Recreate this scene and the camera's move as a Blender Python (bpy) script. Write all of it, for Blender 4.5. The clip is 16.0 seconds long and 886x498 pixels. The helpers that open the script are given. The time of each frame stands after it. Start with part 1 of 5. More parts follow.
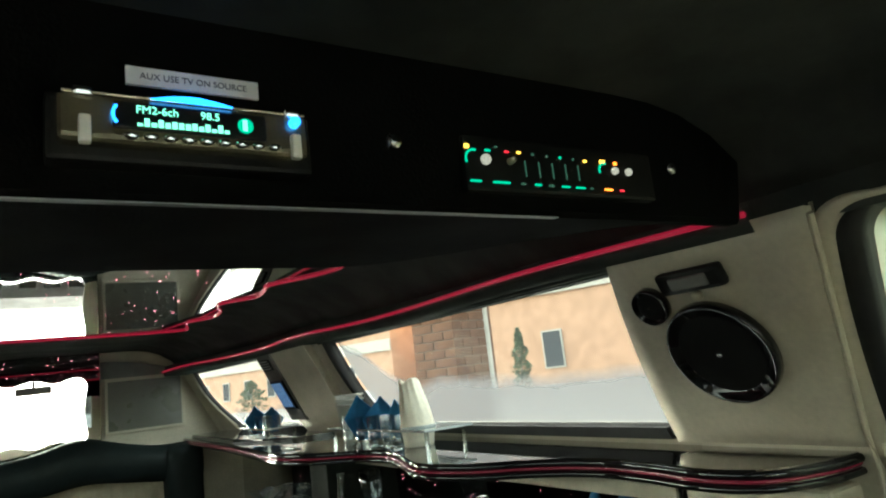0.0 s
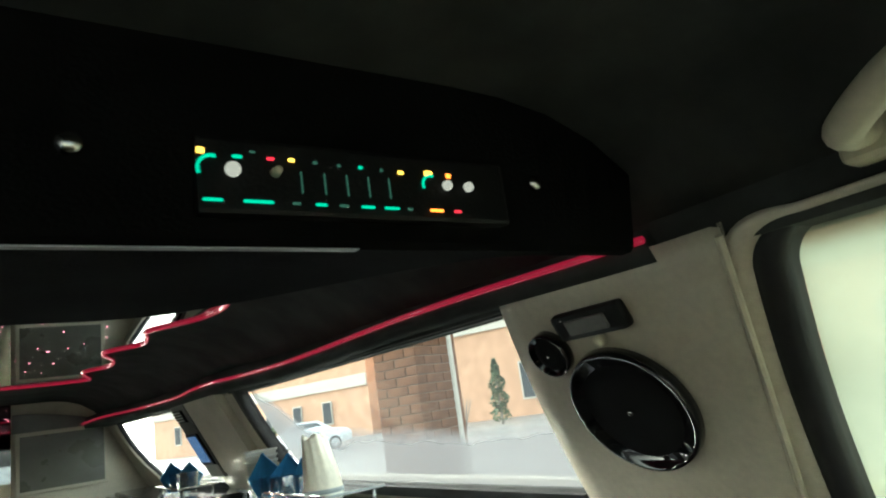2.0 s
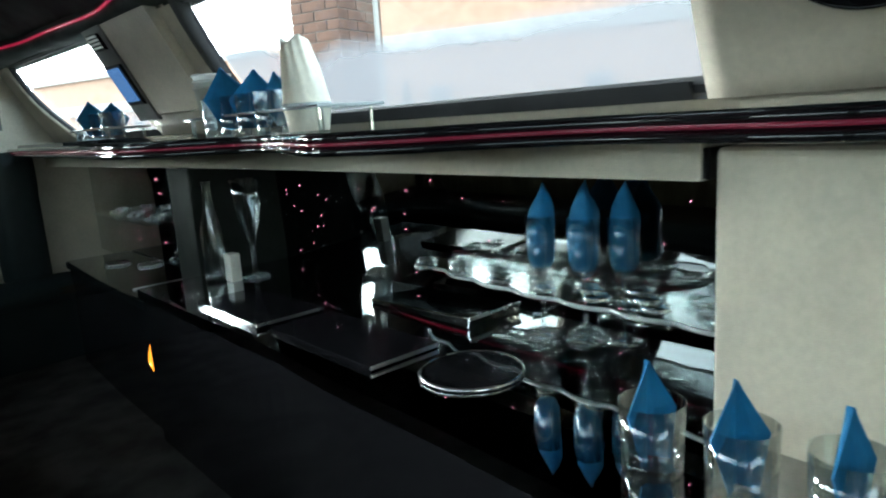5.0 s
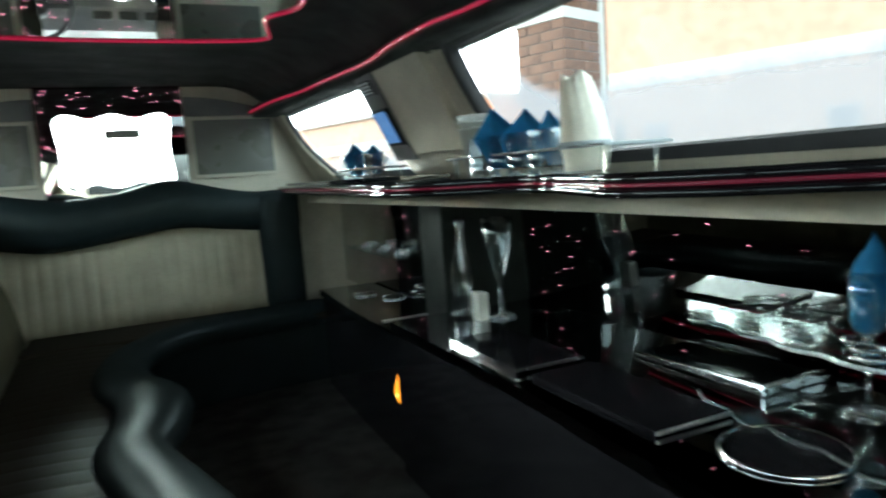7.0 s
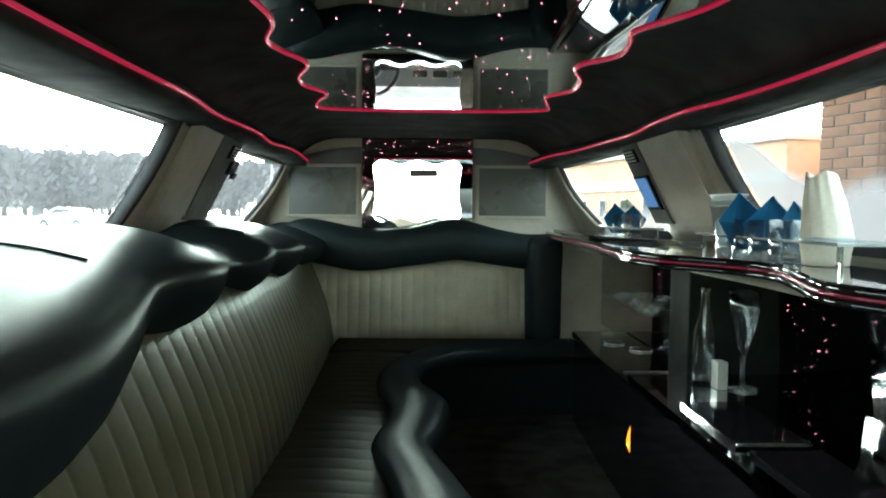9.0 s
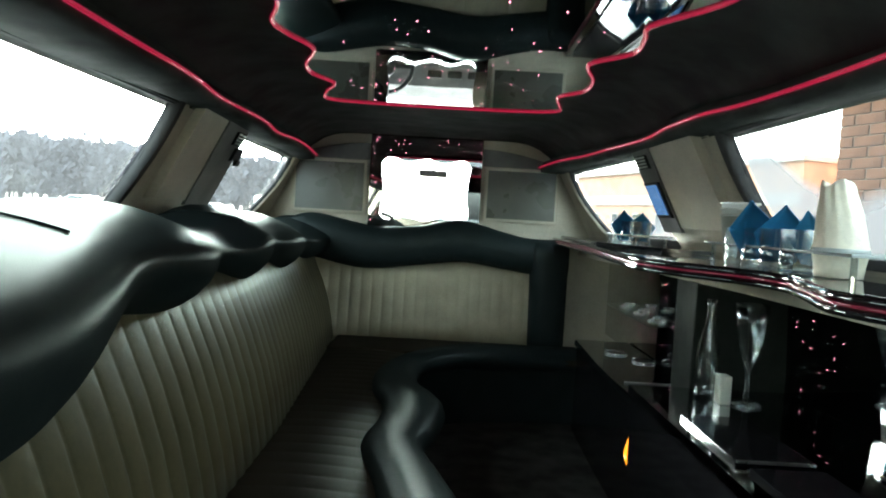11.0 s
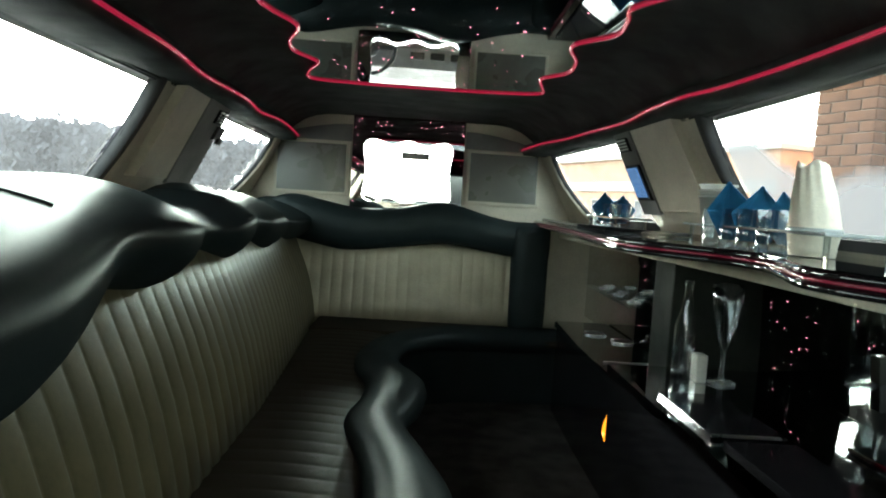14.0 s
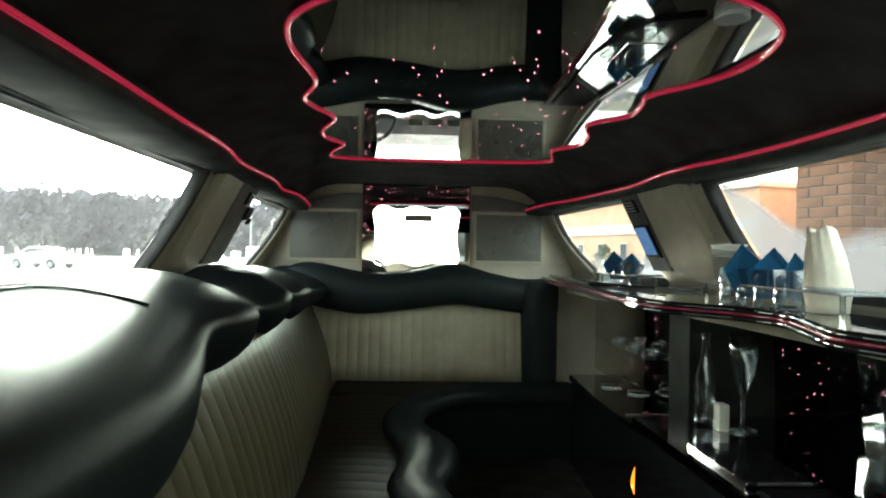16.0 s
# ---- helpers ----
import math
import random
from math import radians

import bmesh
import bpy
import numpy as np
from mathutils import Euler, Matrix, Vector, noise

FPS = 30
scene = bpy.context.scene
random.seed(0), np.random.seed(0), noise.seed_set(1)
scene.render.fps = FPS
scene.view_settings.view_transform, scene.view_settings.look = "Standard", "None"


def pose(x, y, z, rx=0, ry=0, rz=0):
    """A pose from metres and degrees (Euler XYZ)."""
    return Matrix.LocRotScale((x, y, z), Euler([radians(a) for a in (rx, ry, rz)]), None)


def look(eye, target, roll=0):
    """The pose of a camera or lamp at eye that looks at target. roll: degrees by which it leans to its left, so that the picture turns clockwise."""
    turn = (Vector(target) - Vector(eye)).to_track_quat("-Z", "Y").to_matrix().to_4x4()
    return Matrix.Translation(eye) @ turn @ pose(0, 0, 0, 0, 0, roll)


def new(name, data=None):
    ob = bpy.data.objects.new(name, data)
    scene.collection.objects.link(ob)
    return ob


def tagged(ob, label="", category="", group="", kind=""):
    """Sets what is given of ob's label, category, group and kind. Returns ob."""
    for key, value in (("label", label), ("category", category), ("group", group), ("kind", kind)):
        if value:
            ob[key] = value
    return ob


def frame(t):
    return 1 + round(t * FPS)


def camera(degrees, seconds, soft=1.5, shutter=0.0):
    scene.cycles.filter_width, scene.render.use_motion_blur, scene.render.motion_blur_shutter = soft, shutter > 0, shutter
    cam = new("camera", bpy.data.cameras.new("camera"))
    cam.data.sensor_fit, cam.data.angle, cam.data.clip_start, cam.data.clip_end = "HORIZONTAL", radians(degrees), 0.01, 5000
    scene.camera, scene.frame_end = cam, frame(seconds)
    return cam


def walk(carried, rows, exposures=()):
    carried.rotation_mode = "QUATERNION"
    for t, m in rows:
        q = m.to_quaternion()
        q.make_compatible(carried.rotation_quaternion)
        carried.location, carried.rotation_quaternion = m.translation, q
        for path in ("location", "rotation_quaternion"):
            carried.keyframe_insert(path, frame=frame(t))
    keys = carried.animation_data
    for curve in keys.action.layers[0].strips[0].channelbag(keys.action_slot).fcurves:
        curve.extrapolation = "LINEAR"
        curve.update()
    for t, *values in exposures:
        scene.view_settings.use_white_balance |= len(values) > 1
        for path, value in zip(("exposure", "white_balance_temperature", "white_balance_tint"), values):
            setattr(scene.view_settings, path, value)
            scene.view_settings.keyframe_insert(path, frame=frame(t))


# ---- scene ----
cam = camera(67.4, 16.0, soft=2.0, shutter=0.5)


# ---- camera ----
PATH = [
    (0, (-0.11, -0.745, 1.117), (0.97, 0.899, 1.476), -6.7),
    (0.5, (-0.083, -0.718, 1.119), (1.032, 0.908, 1.457), -6.5),
    (1, (0.001, -0.7, 1.124), (1.194, 0.864, 1.486), -7.5),
    (1.5, (0.079, -0.696, 1.133), (1.256, 0.87, 1.542), -7.7),
    (2, (0.15, -0.674, 1.142), (1.287, 0.911, 1.583), -8.4),
    (2.5, (0.203, -0.641, 1.112), (1.342, 0.977, 1.406), -8.7),
    (3, (0.228, -0.594, 1.074), (1.313, 1.084, 1.16), -8.7),
    (3.5, (0.238, -0.524, 1.04), (1.398, 1.104, 0.992), -5.8),
    (4, (0.227, -0.456, 0.996), (1.424, 1.13, 0.768), -4.1),
    (4.2, (0.163, -0.408, 0.98), (1.469, 1.061, 0.608), -4.0),
    (6.3, (0.109, -0.161, 0.893), (1.266, 1.432, 0.539), -4.6),
    (6.5, (0.106, -0.142, 0.909), (1.179, 1.516, 0.592), -5.0),
    (7, (0.051, -0.132, 0.937), (0.854, 1.686, 0.706), -4.0),
    (7.5, (-0.022, -0.187, 0.959), (0.498, 1.733, 0.75), -2.2),
    (8, (-0.026, -0.331, 0.994), (0.25, 1.644, 0.841), -0.6),
    (8.5, (0.017, -0.386, 1.011), (0.227, 1.594, 0.823), -1.2),
    (9, (0.054, -0.382, 1.02), (0.082, 1.614, 0.909), 0.5),
    (11.5, (0.086, -0.335, 0.988), (0.095, 1.663, 0.893), 3.6),
    (12, (0.093, -0.337, 0.986), (0.127, 1.66, 0.884), 3.5),
    (12.5, (0.081, -0.342, 0.982), (0.142, 1.654, 0.873), 3.4),
    (13, (0.083, -0.344, 0.981), (0.14, 1.652, 0.866), 3.7),
    (13.5, (0.082, -0.334, 0.971), (0.145, 1.66, 0.84), 3.9),
    (14, (0.074, -0.354, 0.978), (0.133, 1.641, 0.841), 3.7),
    (14.5, (0.073, -0.351, 0.979), (0.14, 1.645, 0.876), 3.8),
    (15, (0.061, -0.354, 0.987), (0.125, 1.643, 0.901), 4.0),
    (15.5, (0.026, -0.399, 1.002), (0.051, 1.601, 0.973), 2.1),
    (16, (-0.06, -0.462, 1.032), (0.032, 1.536, 1.049), 1.0),
]
EXPOSURES = [(0, 4.0, 6700, -6), (2, 4.05, 6400, -5), (3.0, 4.3, 5800, -4), (4.2, 4.25, 5500, -1), (6.4, 4.55, 5550, -6), (7.5, 4.5, 5800, -5), (9, 4.5, 5900, -7), (12.5, 4.5, 5900, -4), (16, 4.3, 6500, -4)]
walk(cam, [(t, look(eye, target, roll)) for t, eye, target, roll in PATH], EXPOSURES)


# ---- world and light ----
world = bpy.data.worlds.new("overcast_sky")
scene.world = world
world.use_nodes = True
wn, wl = world.node_tree.nodes, world.node_tree.links
sky = wn.new("ShaderNodeTexSky")
sky.sky_type = "NISHITA"
sky.sun_disc = False
sky.sun_elevation, sky.sun_rotation = radians(16), radians(-14)
sky.air_density, sky.dust_density, sky.ozone_density = 1.0, 6.0, 1.0
pale = wn.new("ShaderNodeHueSaturation")
pale.inputs["Saturation"].default_value = 0.25
wl.new(sky.outputs[0], pale.inputs["Color"])
wl.new(pale.outputs[0], wn["Background"].inputs[0])
wn["Background"].inputs[1].default_value = 0.15
sun = new("sun", bpy.data.lights.new("sun", "SUN"))
sun.data.energy, sun.data.angle, sun.data.color = 0.5, radians(12), (1.0, 0.97, 0.92)
sun.matrix_world = look((-5.0, 20.1, 5.9), (0, 0, 0))


# ---- materials ----
def mat(name, col, rough=0.5, metal=0.0, var=0.15, scale=8.0, bump=0.0, bump_scale=60.0, cells=False, coat=0.0, spec=0.5, col2=None, fine=0.0):
    m = bpy.data.materials.new(name)
    m.use_nodes = True
    n, l = m.node_tree.nodes, m.node_tree.links
    b = n["Principled BSDF"]
    b.inputs["Roughness"].default_value = rough
    b.inputs["Metallic"].default_value = metal
    b.inputs["Coat Weight"].default_value = coat
    b.inputs["Coat Roughness"].default_value = 0.06
    b.inputs["Specular IOR Level"].default_value = spec
    tc = n.new("ShaderNodeTexCoord")
    t = n.new("ShaderNodeTexNoise")
    t.inputs["Scale"].default_value, t.inputs["Detail"].default_value = scale, 6
    l.new(tc.outputs["Object"], t.inputs["Vector"])
    mix = n.new("ShaderNodeMix")
    mix.data_type = "RGBA"
    c2 = col2 or [c * (1 - var) for c in col]
    mix.inputs[6].default_value = (*[min(1, c * (1 + var)) for c in col], 1) if not col2 else (*col, 1)
    mix.inputs[7].default_value = (*c2, 1)
    ramp = n.new("ShaderNodeValToRGB")
    ramp.color_ramp.elements[0].position, ramp.color_ramp.elements[1].position = 0.35, 0.65
    l.new(t.outputs[0], ramp.inputs[0])
    l.new(ramp.outputs[0], mix.inputs[0])
    out = mix.outputs[2]
    t2 = n.new("ShaderNodeTexNoise")
    t2.inputs["Scale"].default_value, t2.inputs["Detail"].default_value = scale * 11, 4
    l.new(tc.outputs["Object"], t2.inputs["Vector"])
    mul = n.new("ShaderNodeMix")
    mul.data_type, mul.blend_type = "RGBA", "MULTIPLY"
    mul.inputs[0].default_value = 0.25 + fine
    l.new(out, mul.inputs[6])
    l.new(t2.outputs[0], mul.inputs[7])
    gain = n.new("ShaderNodeMix")
    gain.data_type, gain.blend_type, gain.clamp_result = "RGBA", "MULTIPLY", False
    g = 1 / (1 - 0.5 * (0.25 + fine))
    gain.inputs[0].default_value = 1.0
    gain.inputs[7].default_value = (g, g, g, 1)
    l.new(mul.outputs[2], gain.inputs[6])
    l.new(gain.outputs[2], b.inputs["Base Color"])
    rr = n.new("ShaderNodeMapRange")
    rr.inputs["To Min"].default_value, rr.inputs["To Max"].default_value = max(0.02, rough * 0.75), min(1, rough * 1.25)
    l.new(t.outputs[0], rr.inputs["Value"])
    l.new(rr.outputs[0], b.inputs["Roughness"])
    if bump:
        if cells:
            v = n.new("ShaderNodeTexVoronoi")
            v.inputs["Scale"].default_value = bump_scale
            src = v.outputs["Distance"]
        else:
            v = n.new("ShaderNodeTexNoise")
            v.inputs["Scale"].default_value, v.inputs["Detail"].default_value = bump_scale, 5
            src = v.outputs[0]
        l.new(tc.outputs["Object"], v.inputs["Vector"])
        bp = n.new("ShaderNodeBump")
        bp.inputs["Strength"].default_value, bp.inputs["Distance"].default_value = bump, 0.004
        l.new(src, bp.inputs["Height"])
        l.new(bp.outputs[0], b.inputs["Normal"])
    return m


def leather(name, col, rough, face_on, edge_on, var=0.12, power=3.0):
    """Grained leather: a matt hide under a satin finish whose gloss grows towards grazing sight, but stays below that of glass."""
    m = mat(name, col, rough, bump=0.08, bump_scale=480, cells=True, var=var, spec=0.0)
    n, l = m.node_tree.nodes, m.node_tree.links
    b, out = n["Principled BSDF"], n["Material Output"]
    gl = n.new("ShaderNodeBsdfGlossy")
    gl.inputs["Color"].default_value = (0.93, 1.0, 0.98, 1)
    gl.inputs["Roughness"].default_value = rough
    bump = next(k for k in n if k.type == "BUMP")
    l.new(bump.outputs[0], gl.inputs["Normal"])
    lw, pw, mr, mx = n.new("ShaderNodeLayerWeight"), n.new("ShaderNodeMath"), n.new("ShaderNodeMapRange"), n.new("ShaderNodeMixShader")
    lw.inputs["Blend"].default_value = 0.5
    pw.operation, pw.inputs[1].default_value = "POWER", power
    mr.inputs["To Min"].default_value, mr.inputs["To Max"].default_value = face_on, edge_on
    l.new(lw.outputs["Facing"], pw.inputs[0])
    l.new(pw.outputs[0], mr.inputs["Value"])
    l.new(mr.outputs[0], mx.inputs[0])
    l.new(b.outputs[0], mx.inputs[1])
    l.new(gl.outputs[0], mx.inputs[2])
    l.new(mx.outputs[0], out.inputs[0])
    return m


def glow(name, col, strength):
    m = bpy.data.materials.new(name)
    m.use_nodes = True
    b = m.node_tree.nodes["Principled BSDF"]
    b.inputs["Base Color"].default_value = (*[c * 0.12 for c in col], 1)
    b.inputs["Roughness"].default_value = 0.2
    b.inputs["Emission Color"].default_value = (*col, 1)
    b.inputs["Emission Strength"].default_value = strength
    return m


def clear(name, tint=(0.95, 0.97, 0.97), gloss=0.06, edge=0.55, blend=0.35):
    """Thin clear glass or acrylic: see-through, with a gloss that grows towards its edges."""
    m = bpy.data.materials.new(name)
    m.use_nodes = True
    n, l = m.node_tree.nodes, m.node_tree.links
    n.remove(n["Principled BSDF"])
    tr, gl = n.new("ShaderNodeBsdfTransparent"), n.new("ShaderNodeBsdfGlossy")
    tr.inputs[0].default_value = (*tint, 1)
    gl.inputs["Color"].default_value = (0.95, 0.97, 0.97, 1)
    gl.inputs["Roughness"].default_value = 0.015
    lw = n.new("ShaderNodeLayerWeight")
    lw.inputs["Blend"].default_value = blend
    mr = n.new("ShaderNodeMapRange")
    mr.inputs["To Min"].default_value, mr.inputs["To Max"].default_value = gloss, edge
    l.new(lw.outputs["Facing"], mr.inputs["Value"])
    mx = n.new("ShaderNodeMixShader")
    l.new(mr.outputs[0], mx.inputs[0])
    l.new(tr.outputs[0], mx.inputs[1])
    l.new(gl.outputs[0], mx.inputs[2])
    l.new(mx.outputs[0], n["Material Output"].inputs[0])
    return m


def pane(name, film=0.03, top=0.0, fog_z=None, soft=0.08, fog_rise=0.0, tint=(0.9, 0.93, 0.92), mist=(0.20, 0.196, 0.20)):
    """Thin window glass: clear, faintly mirroring, with a film of fog in patches."""
    m = bpy.data.materials.new(name)
    m.use_nodes = True
    n, l = m.node_tree.nodes, m.node_tree.links
    n.remove(n["Principled BSDF"])
    out = n["Material Output"]
    tr, gl, tl = n.new("ShaderNodeBsdfTransparent"), n.new("ShaderNodeBsdfGlossy"), n.new("ShaderNodeBsdfTranslucent")
    df = n.new("ShaderNodeBsdfDiffuse")
    tr.inputs[0].default_value = (*tint, 1)
    gl.inputs["Roughness"].default_value = 0.02
    tl.inputs[0].default_value = (*mist, 1)
    df.inputs[0].default_value = (0.3, 0.3, 0.3, 1)
    m1 = n.new("ShaderNodeMixShader")
    m1.inputs[0].default_value = 0.04
    l.new(tr.outputs[0], m1.inputs[1])
    l.new(gl.outputs[0], m1.inputs[2])
    fogmix = n.new("ShaderNodeMixShader")
    fogmix.inputs[0].default_value = 0.15
    l.new(tl.outputs[0], fogmix.inputs[1])
    l.new(df.outputs[0], fogmix.inputs[2])
    m2 = n.new("ShaderNodeMixShader")
    tc = n.new("ShaderNodeTexCoord")
    ns = n.new("ShaderNodeTexNoise")
    ns.inputs["Scale"].default_value, ns.inputs["Detail"].default_value = 5.0, 3
    l.new(tc.outputs["Object"], ns.inputs["Vector"])
    if fog_z is None:
        mr = n.new("ShaderNodeMapRange")
        mr.inputs["To Min"].default_value, mr.inputs["To Max"].default_value = film * 0.5, film * 1.5
        l.new(ns.outputs[0], mr.inputs["Value"])
        l.new(mr.outputs[0], m2.inputs[0])
    else:
        sep = n.new("ShaderNodeSeparateXYZ")
        l.new(tc.outputs["Object"], sep.inputs[0])
        wob = n.new("ShaderNodeMath")
        wob.operation, wob.inputs[1].default_value = "MULTIPLY_ADD", -0.09
        l.new(ns.outputs[0], wob.inputs[0])
        l.new(sep.outputs["Z"], wob.inputs[2])
        near = n.new("ShaderNodeMapRange")
        near.inputs["From Min"].default_value, near.inputs["From Max"].default_value = 1.12, 1.55
        near.inputs["To Min"].default_value, near.inputs["To Max"].default_value = 0.0, fog_rise
        near.interpolation_type = "SMOOTHSTEP"
        l.new(sep.outputs["Y"], near.inputs["Value"])
        less = n.new("ShaderNodeMath")
        less.operation = "SUBTRACT"
        l.new(wob.outputs[0], less.inputs[0])
        l.new(near.outputs[0], less.inputs[1])
        mr = n.new("ShaderNodeMapRange")
        mr.inputs["From Min"].default_value, mr.inputs["From Max"].default_value = fog_z - 0.045 - soft / 2, fog_z - 0.045 + soft / 2
        mr.inputs["To Min"].default_value, mr.inputs["To Max"].default_value = top, film
        l.new(less.outputs[0], mr.inputs["Value"])
        l.new(mr.outputs[0], m2.inputs[0])
    l.new(m1.outputs[0], m2.inputs[1])
    l.new(fogmix.outputs[0], m2.inputs[2])
    l.new(m2.outputs[0], out.inputs[0])
    return m


BEIGE = mat("beige_leather", (0.50, 0.45, 0.345), 0.5, bump=0.12, bump_scale=420, cells=True, var=0.08)
# beige couch hide with the dimness of its side put into the colour
BEIGE_PLEAT_SHADED = leather("shaded_beige_pleated_leather", (0.080, 0.068, 0.036), 0.34, 0.008, 0.16)
BEIGE_SMOOTH = mat("beige_bench_leather", (0.40, 0.35, 0.235), 0.42, bump=0.1, bump_scale=420, cells=True, var=0.1)
# brown-beige seats: the shade low in the cabin is darkened into this colour
SEATTAN_SHADED = leather("shaded_brown_seat_leather", (0.024, 0.019, 0.0125), 0.36, 0.006, 0.06)
BLACK_LEATHER = leather("black_leather", (0.012, 0.0168, 0.0165), 0.33, 0.015, 0.038, 0.15, 1.5)
HEADLINER = mat("black_suede_headliner", (0.034, 0.0365, 0.033), 0.9, bump=0.3, bump_scale=900, var=0.3, spec=0.2)
CARPET = mat("black_carpet", (0.052, 0.050, 0.044), 0.95, bump=0.8, bump_scale=500, var=0.4, spec=0.15)
GLOSS = mat("black_gloss_lacquer", (0.008, 0.008, 0.009), 0.045, var=0.2, scale=3)
BLACKMIRROR = mat("smoked_black_mirror", (0.30, 0.31, 0.31), 0.015, metal=1.0, var=0.05, scale=2)
LIDMIRROR = mat("mirror_lid", (0.5, 0.51, 0.52), 0.03, metal=1.0, var=0.05)
COUNTER = mat("black_mirror_counter", (0.36, 0.37, 0.38), 0.02, metal=1.0, var=0.06, scale=3)
RECESSMIRROR = mat("dark_bar_mirror", (0.16, 0.165, 0.16), 0.02, metal=1.0, var=0.05, scale=2)
CUBBYMIRROR = mat("cubby_mirror", (0.6, 0.6, 0.57), 0.02, metal=1.0, var=0.05, scale=2)
BARTOP = mat("black_gloss_bar_top", (0.29, 0.29, 0.295), 0.025, metal=1.0, var=0.08, scale=3)
CONSOLE = mat("black_console_vinyl", (0.003, 0.003, 0.003), 0.9, var=0.2, spec=0.04, bump=0.15, bump_scale=300)
WHITEGLOW = glow("white_lit_knob", (0.9, 0.88, 0.8), 0.035)
MATTBLACK = mat("black_plastic", (0.005, 0.005, 0.005), 0.5, var=0.2, spec=0.25, bump=0.15, bump_scale=300)
RUBBER = mat("black_rubber_seal", (0.015, 0.015, 0.015), 0.7, var=0.2)
DARKTRIM = mat("dark_fabric_trim", (0.05, 0.048, 0.046), 0.8, var=0.15, bump=0.3, bump_scale=500)
GREYTRIM = mat("grey_fabric_trim", (0.16, 0.155, 0.145), 0.8, var=0.15, bump=0.3, bump_scale=500)
CHROME = mat("chrome", (0.75, 0.75, 0.74), 0.12, metal=1.0, var=0.05)
STEEL = mat("brushed_steel", (0.55, 0.54, 0.52), 0.28, metal=1.0, var=0.1)
# unlit displays; the warm sheen they reflect is mixed into the base colour
SCREEN_SHEEN = mat("dark_screen_with_sheen", (0.085, 0.083, 0.066), 0.28, var=0.1, spec=0.6)
NAPKIN = mat("blue_cloth_napkin", (0.014, 0.125, 0.27), 0.85, var=0.12, bump=0.4, bump_scale=700)
PAPER = mat("white_paper_napkin", (0.80, 0.74, 0.60), 0.85, var=0.06, bump=0.2, bump_scale=300)
CREAM = mat("cream_plastic", (0.55, 0.5, 0.36), 0.45, var=0.06)
MESHGRILLE = mat("speaker_grille", (0.006, 0.006, 0.006), 0.75, var=0.3, bump=0.6, bump_scale=900, cells=True, spec=0.15)
SILVERPLASTIC = mat("champagne_radio_metal", (0.30, 0.26, 0.17), 0.25, metal=0.7, var=0.15, scale=30)
WHITELABEL = mat("white_label", (0.85, 0.83, 0.78), 0.5, var=0.03)
PRINT = mat("grey_print", (0.10, 0.10, 0.10), 0.6, var=0.1)
GLASS = clear("clear_glass", (0.95, 0.97, 0.97), 0.04, 0.85, 0.2)
CRYSTAL = clear("cut_crystal", (0.93, 0.96, 0.96), 0.30, 0.9, 0.3)
ACRYLIC = clear("clear_acrylic", (0.93, 0.97, 0.96), 0.08, 0.6, 0.25)
# pale opaque rim colour that stands in for light caught by clear acrylic
ACRYLIC_GLEAM = mat("acrylic_edge_gleam", (0.38, 0.41, 0.40), 0.12, var=0.12, scale=20, coat=0.5)
FROSTED = pane("frosted_plastic", film=0.7, mist=(0.78, 0.76, 0.70))
LED = glow("red_led_tube", (1.0, 0.03, 0.11), 0.016)
LEDBAR = glow("dim_red_led_tube", (0.95, 0.09, 0.20), 0.0020)
STAR = glow("star_light", (1.0, 0.30, 0.42), 0.5)
AMBER = glow("amber_lamp", (1.0, 0.27, 0.015), 0.13)
AMBERCORE = glow("amber_lamp_core", (1.0, 0.55, 0.15), 0.45)
BLUEGLOW = glow("blue_glow", (0.02, 0.22, 1.0), 0.35)
CYANGLOW = glow("cyan_glow", (0.25, 1.0, 0.72), 0.14)
GREENGLOW = glow("green_glow", (0.02, 0.75, 0.45), 0.06)
GREENDIM = glow("dim_green_glow", (0.10, 0.30, 0.22), 0.02)
GOLDGLOW = glow("gold_glow", (1.0, 0.55, 0.08), 0.2)
REDGLOW = glow("red_glow", (0.9, 0.03, 0.06), 0.1)
ORANGEGLOW = glow("orange_glow", (1.0, 0.22, 0.03), 0.25)
WINGLASS = pane("clear_window_glass", film=0.07)
FOGGLASS = pane("fogged_window_glass", film=0.05, top=0.6, fog_z=1.075, soft=0.04, fog_rise=0.20)
FOGSMALL = pane("fogged_quarter_glass", film=0.05, top=0.5, fog_z=1.02, soft=0.05)
FOGDOOR = pane("fogged_door_glass", film=0.7, tint=(0.82, 0.88, 0.74), mist=(0.36, 0.38, 0.31))
ASPHALT = mat("wet_asphalt", (0.10, 0.10, 0.103), 0.4, var=0.25, scale=0.2, bump=0.3, bump_scale=40)
BRICK = mat("brown_brick", (0.105, 0.050, 0.029), 0.9, var=0.25, scale=7, spec=0.1)
MORTAR = mat("pale_mortar", (0.19, 0.155, 0.125), 0.9, var=0.1, spec=0.1)
TANWALL = mat("orange_brick_wall", (0.40, 0.235, 0.155), 0.85, var=0.08, scale=1.5, spec=0.15)
TRAYBLACK = mat("black_acrylic_tray", (0.006, 0.006, 0.007), 0.10, var=0.2, spec=0.12)
COLUMN = mat("dark_green_vinyl", (0.022, 0.024, 0.020), 0.6, var=0.15, bump=0.1, bump_scale=300, spec=0.06)
WHITEACRYLIC = mat("white_acrylic", (0.78, 0.76, 0.66), 0.3, var=0.15, coat=0.4)
BAND = mat("pale_stone_band", (0.36, 0.33, 0.29), 0.8, var=0.06)
WINDARK = mat("dark_window", (0.05, 0.055, 0.06), 0.1, var=0.1)
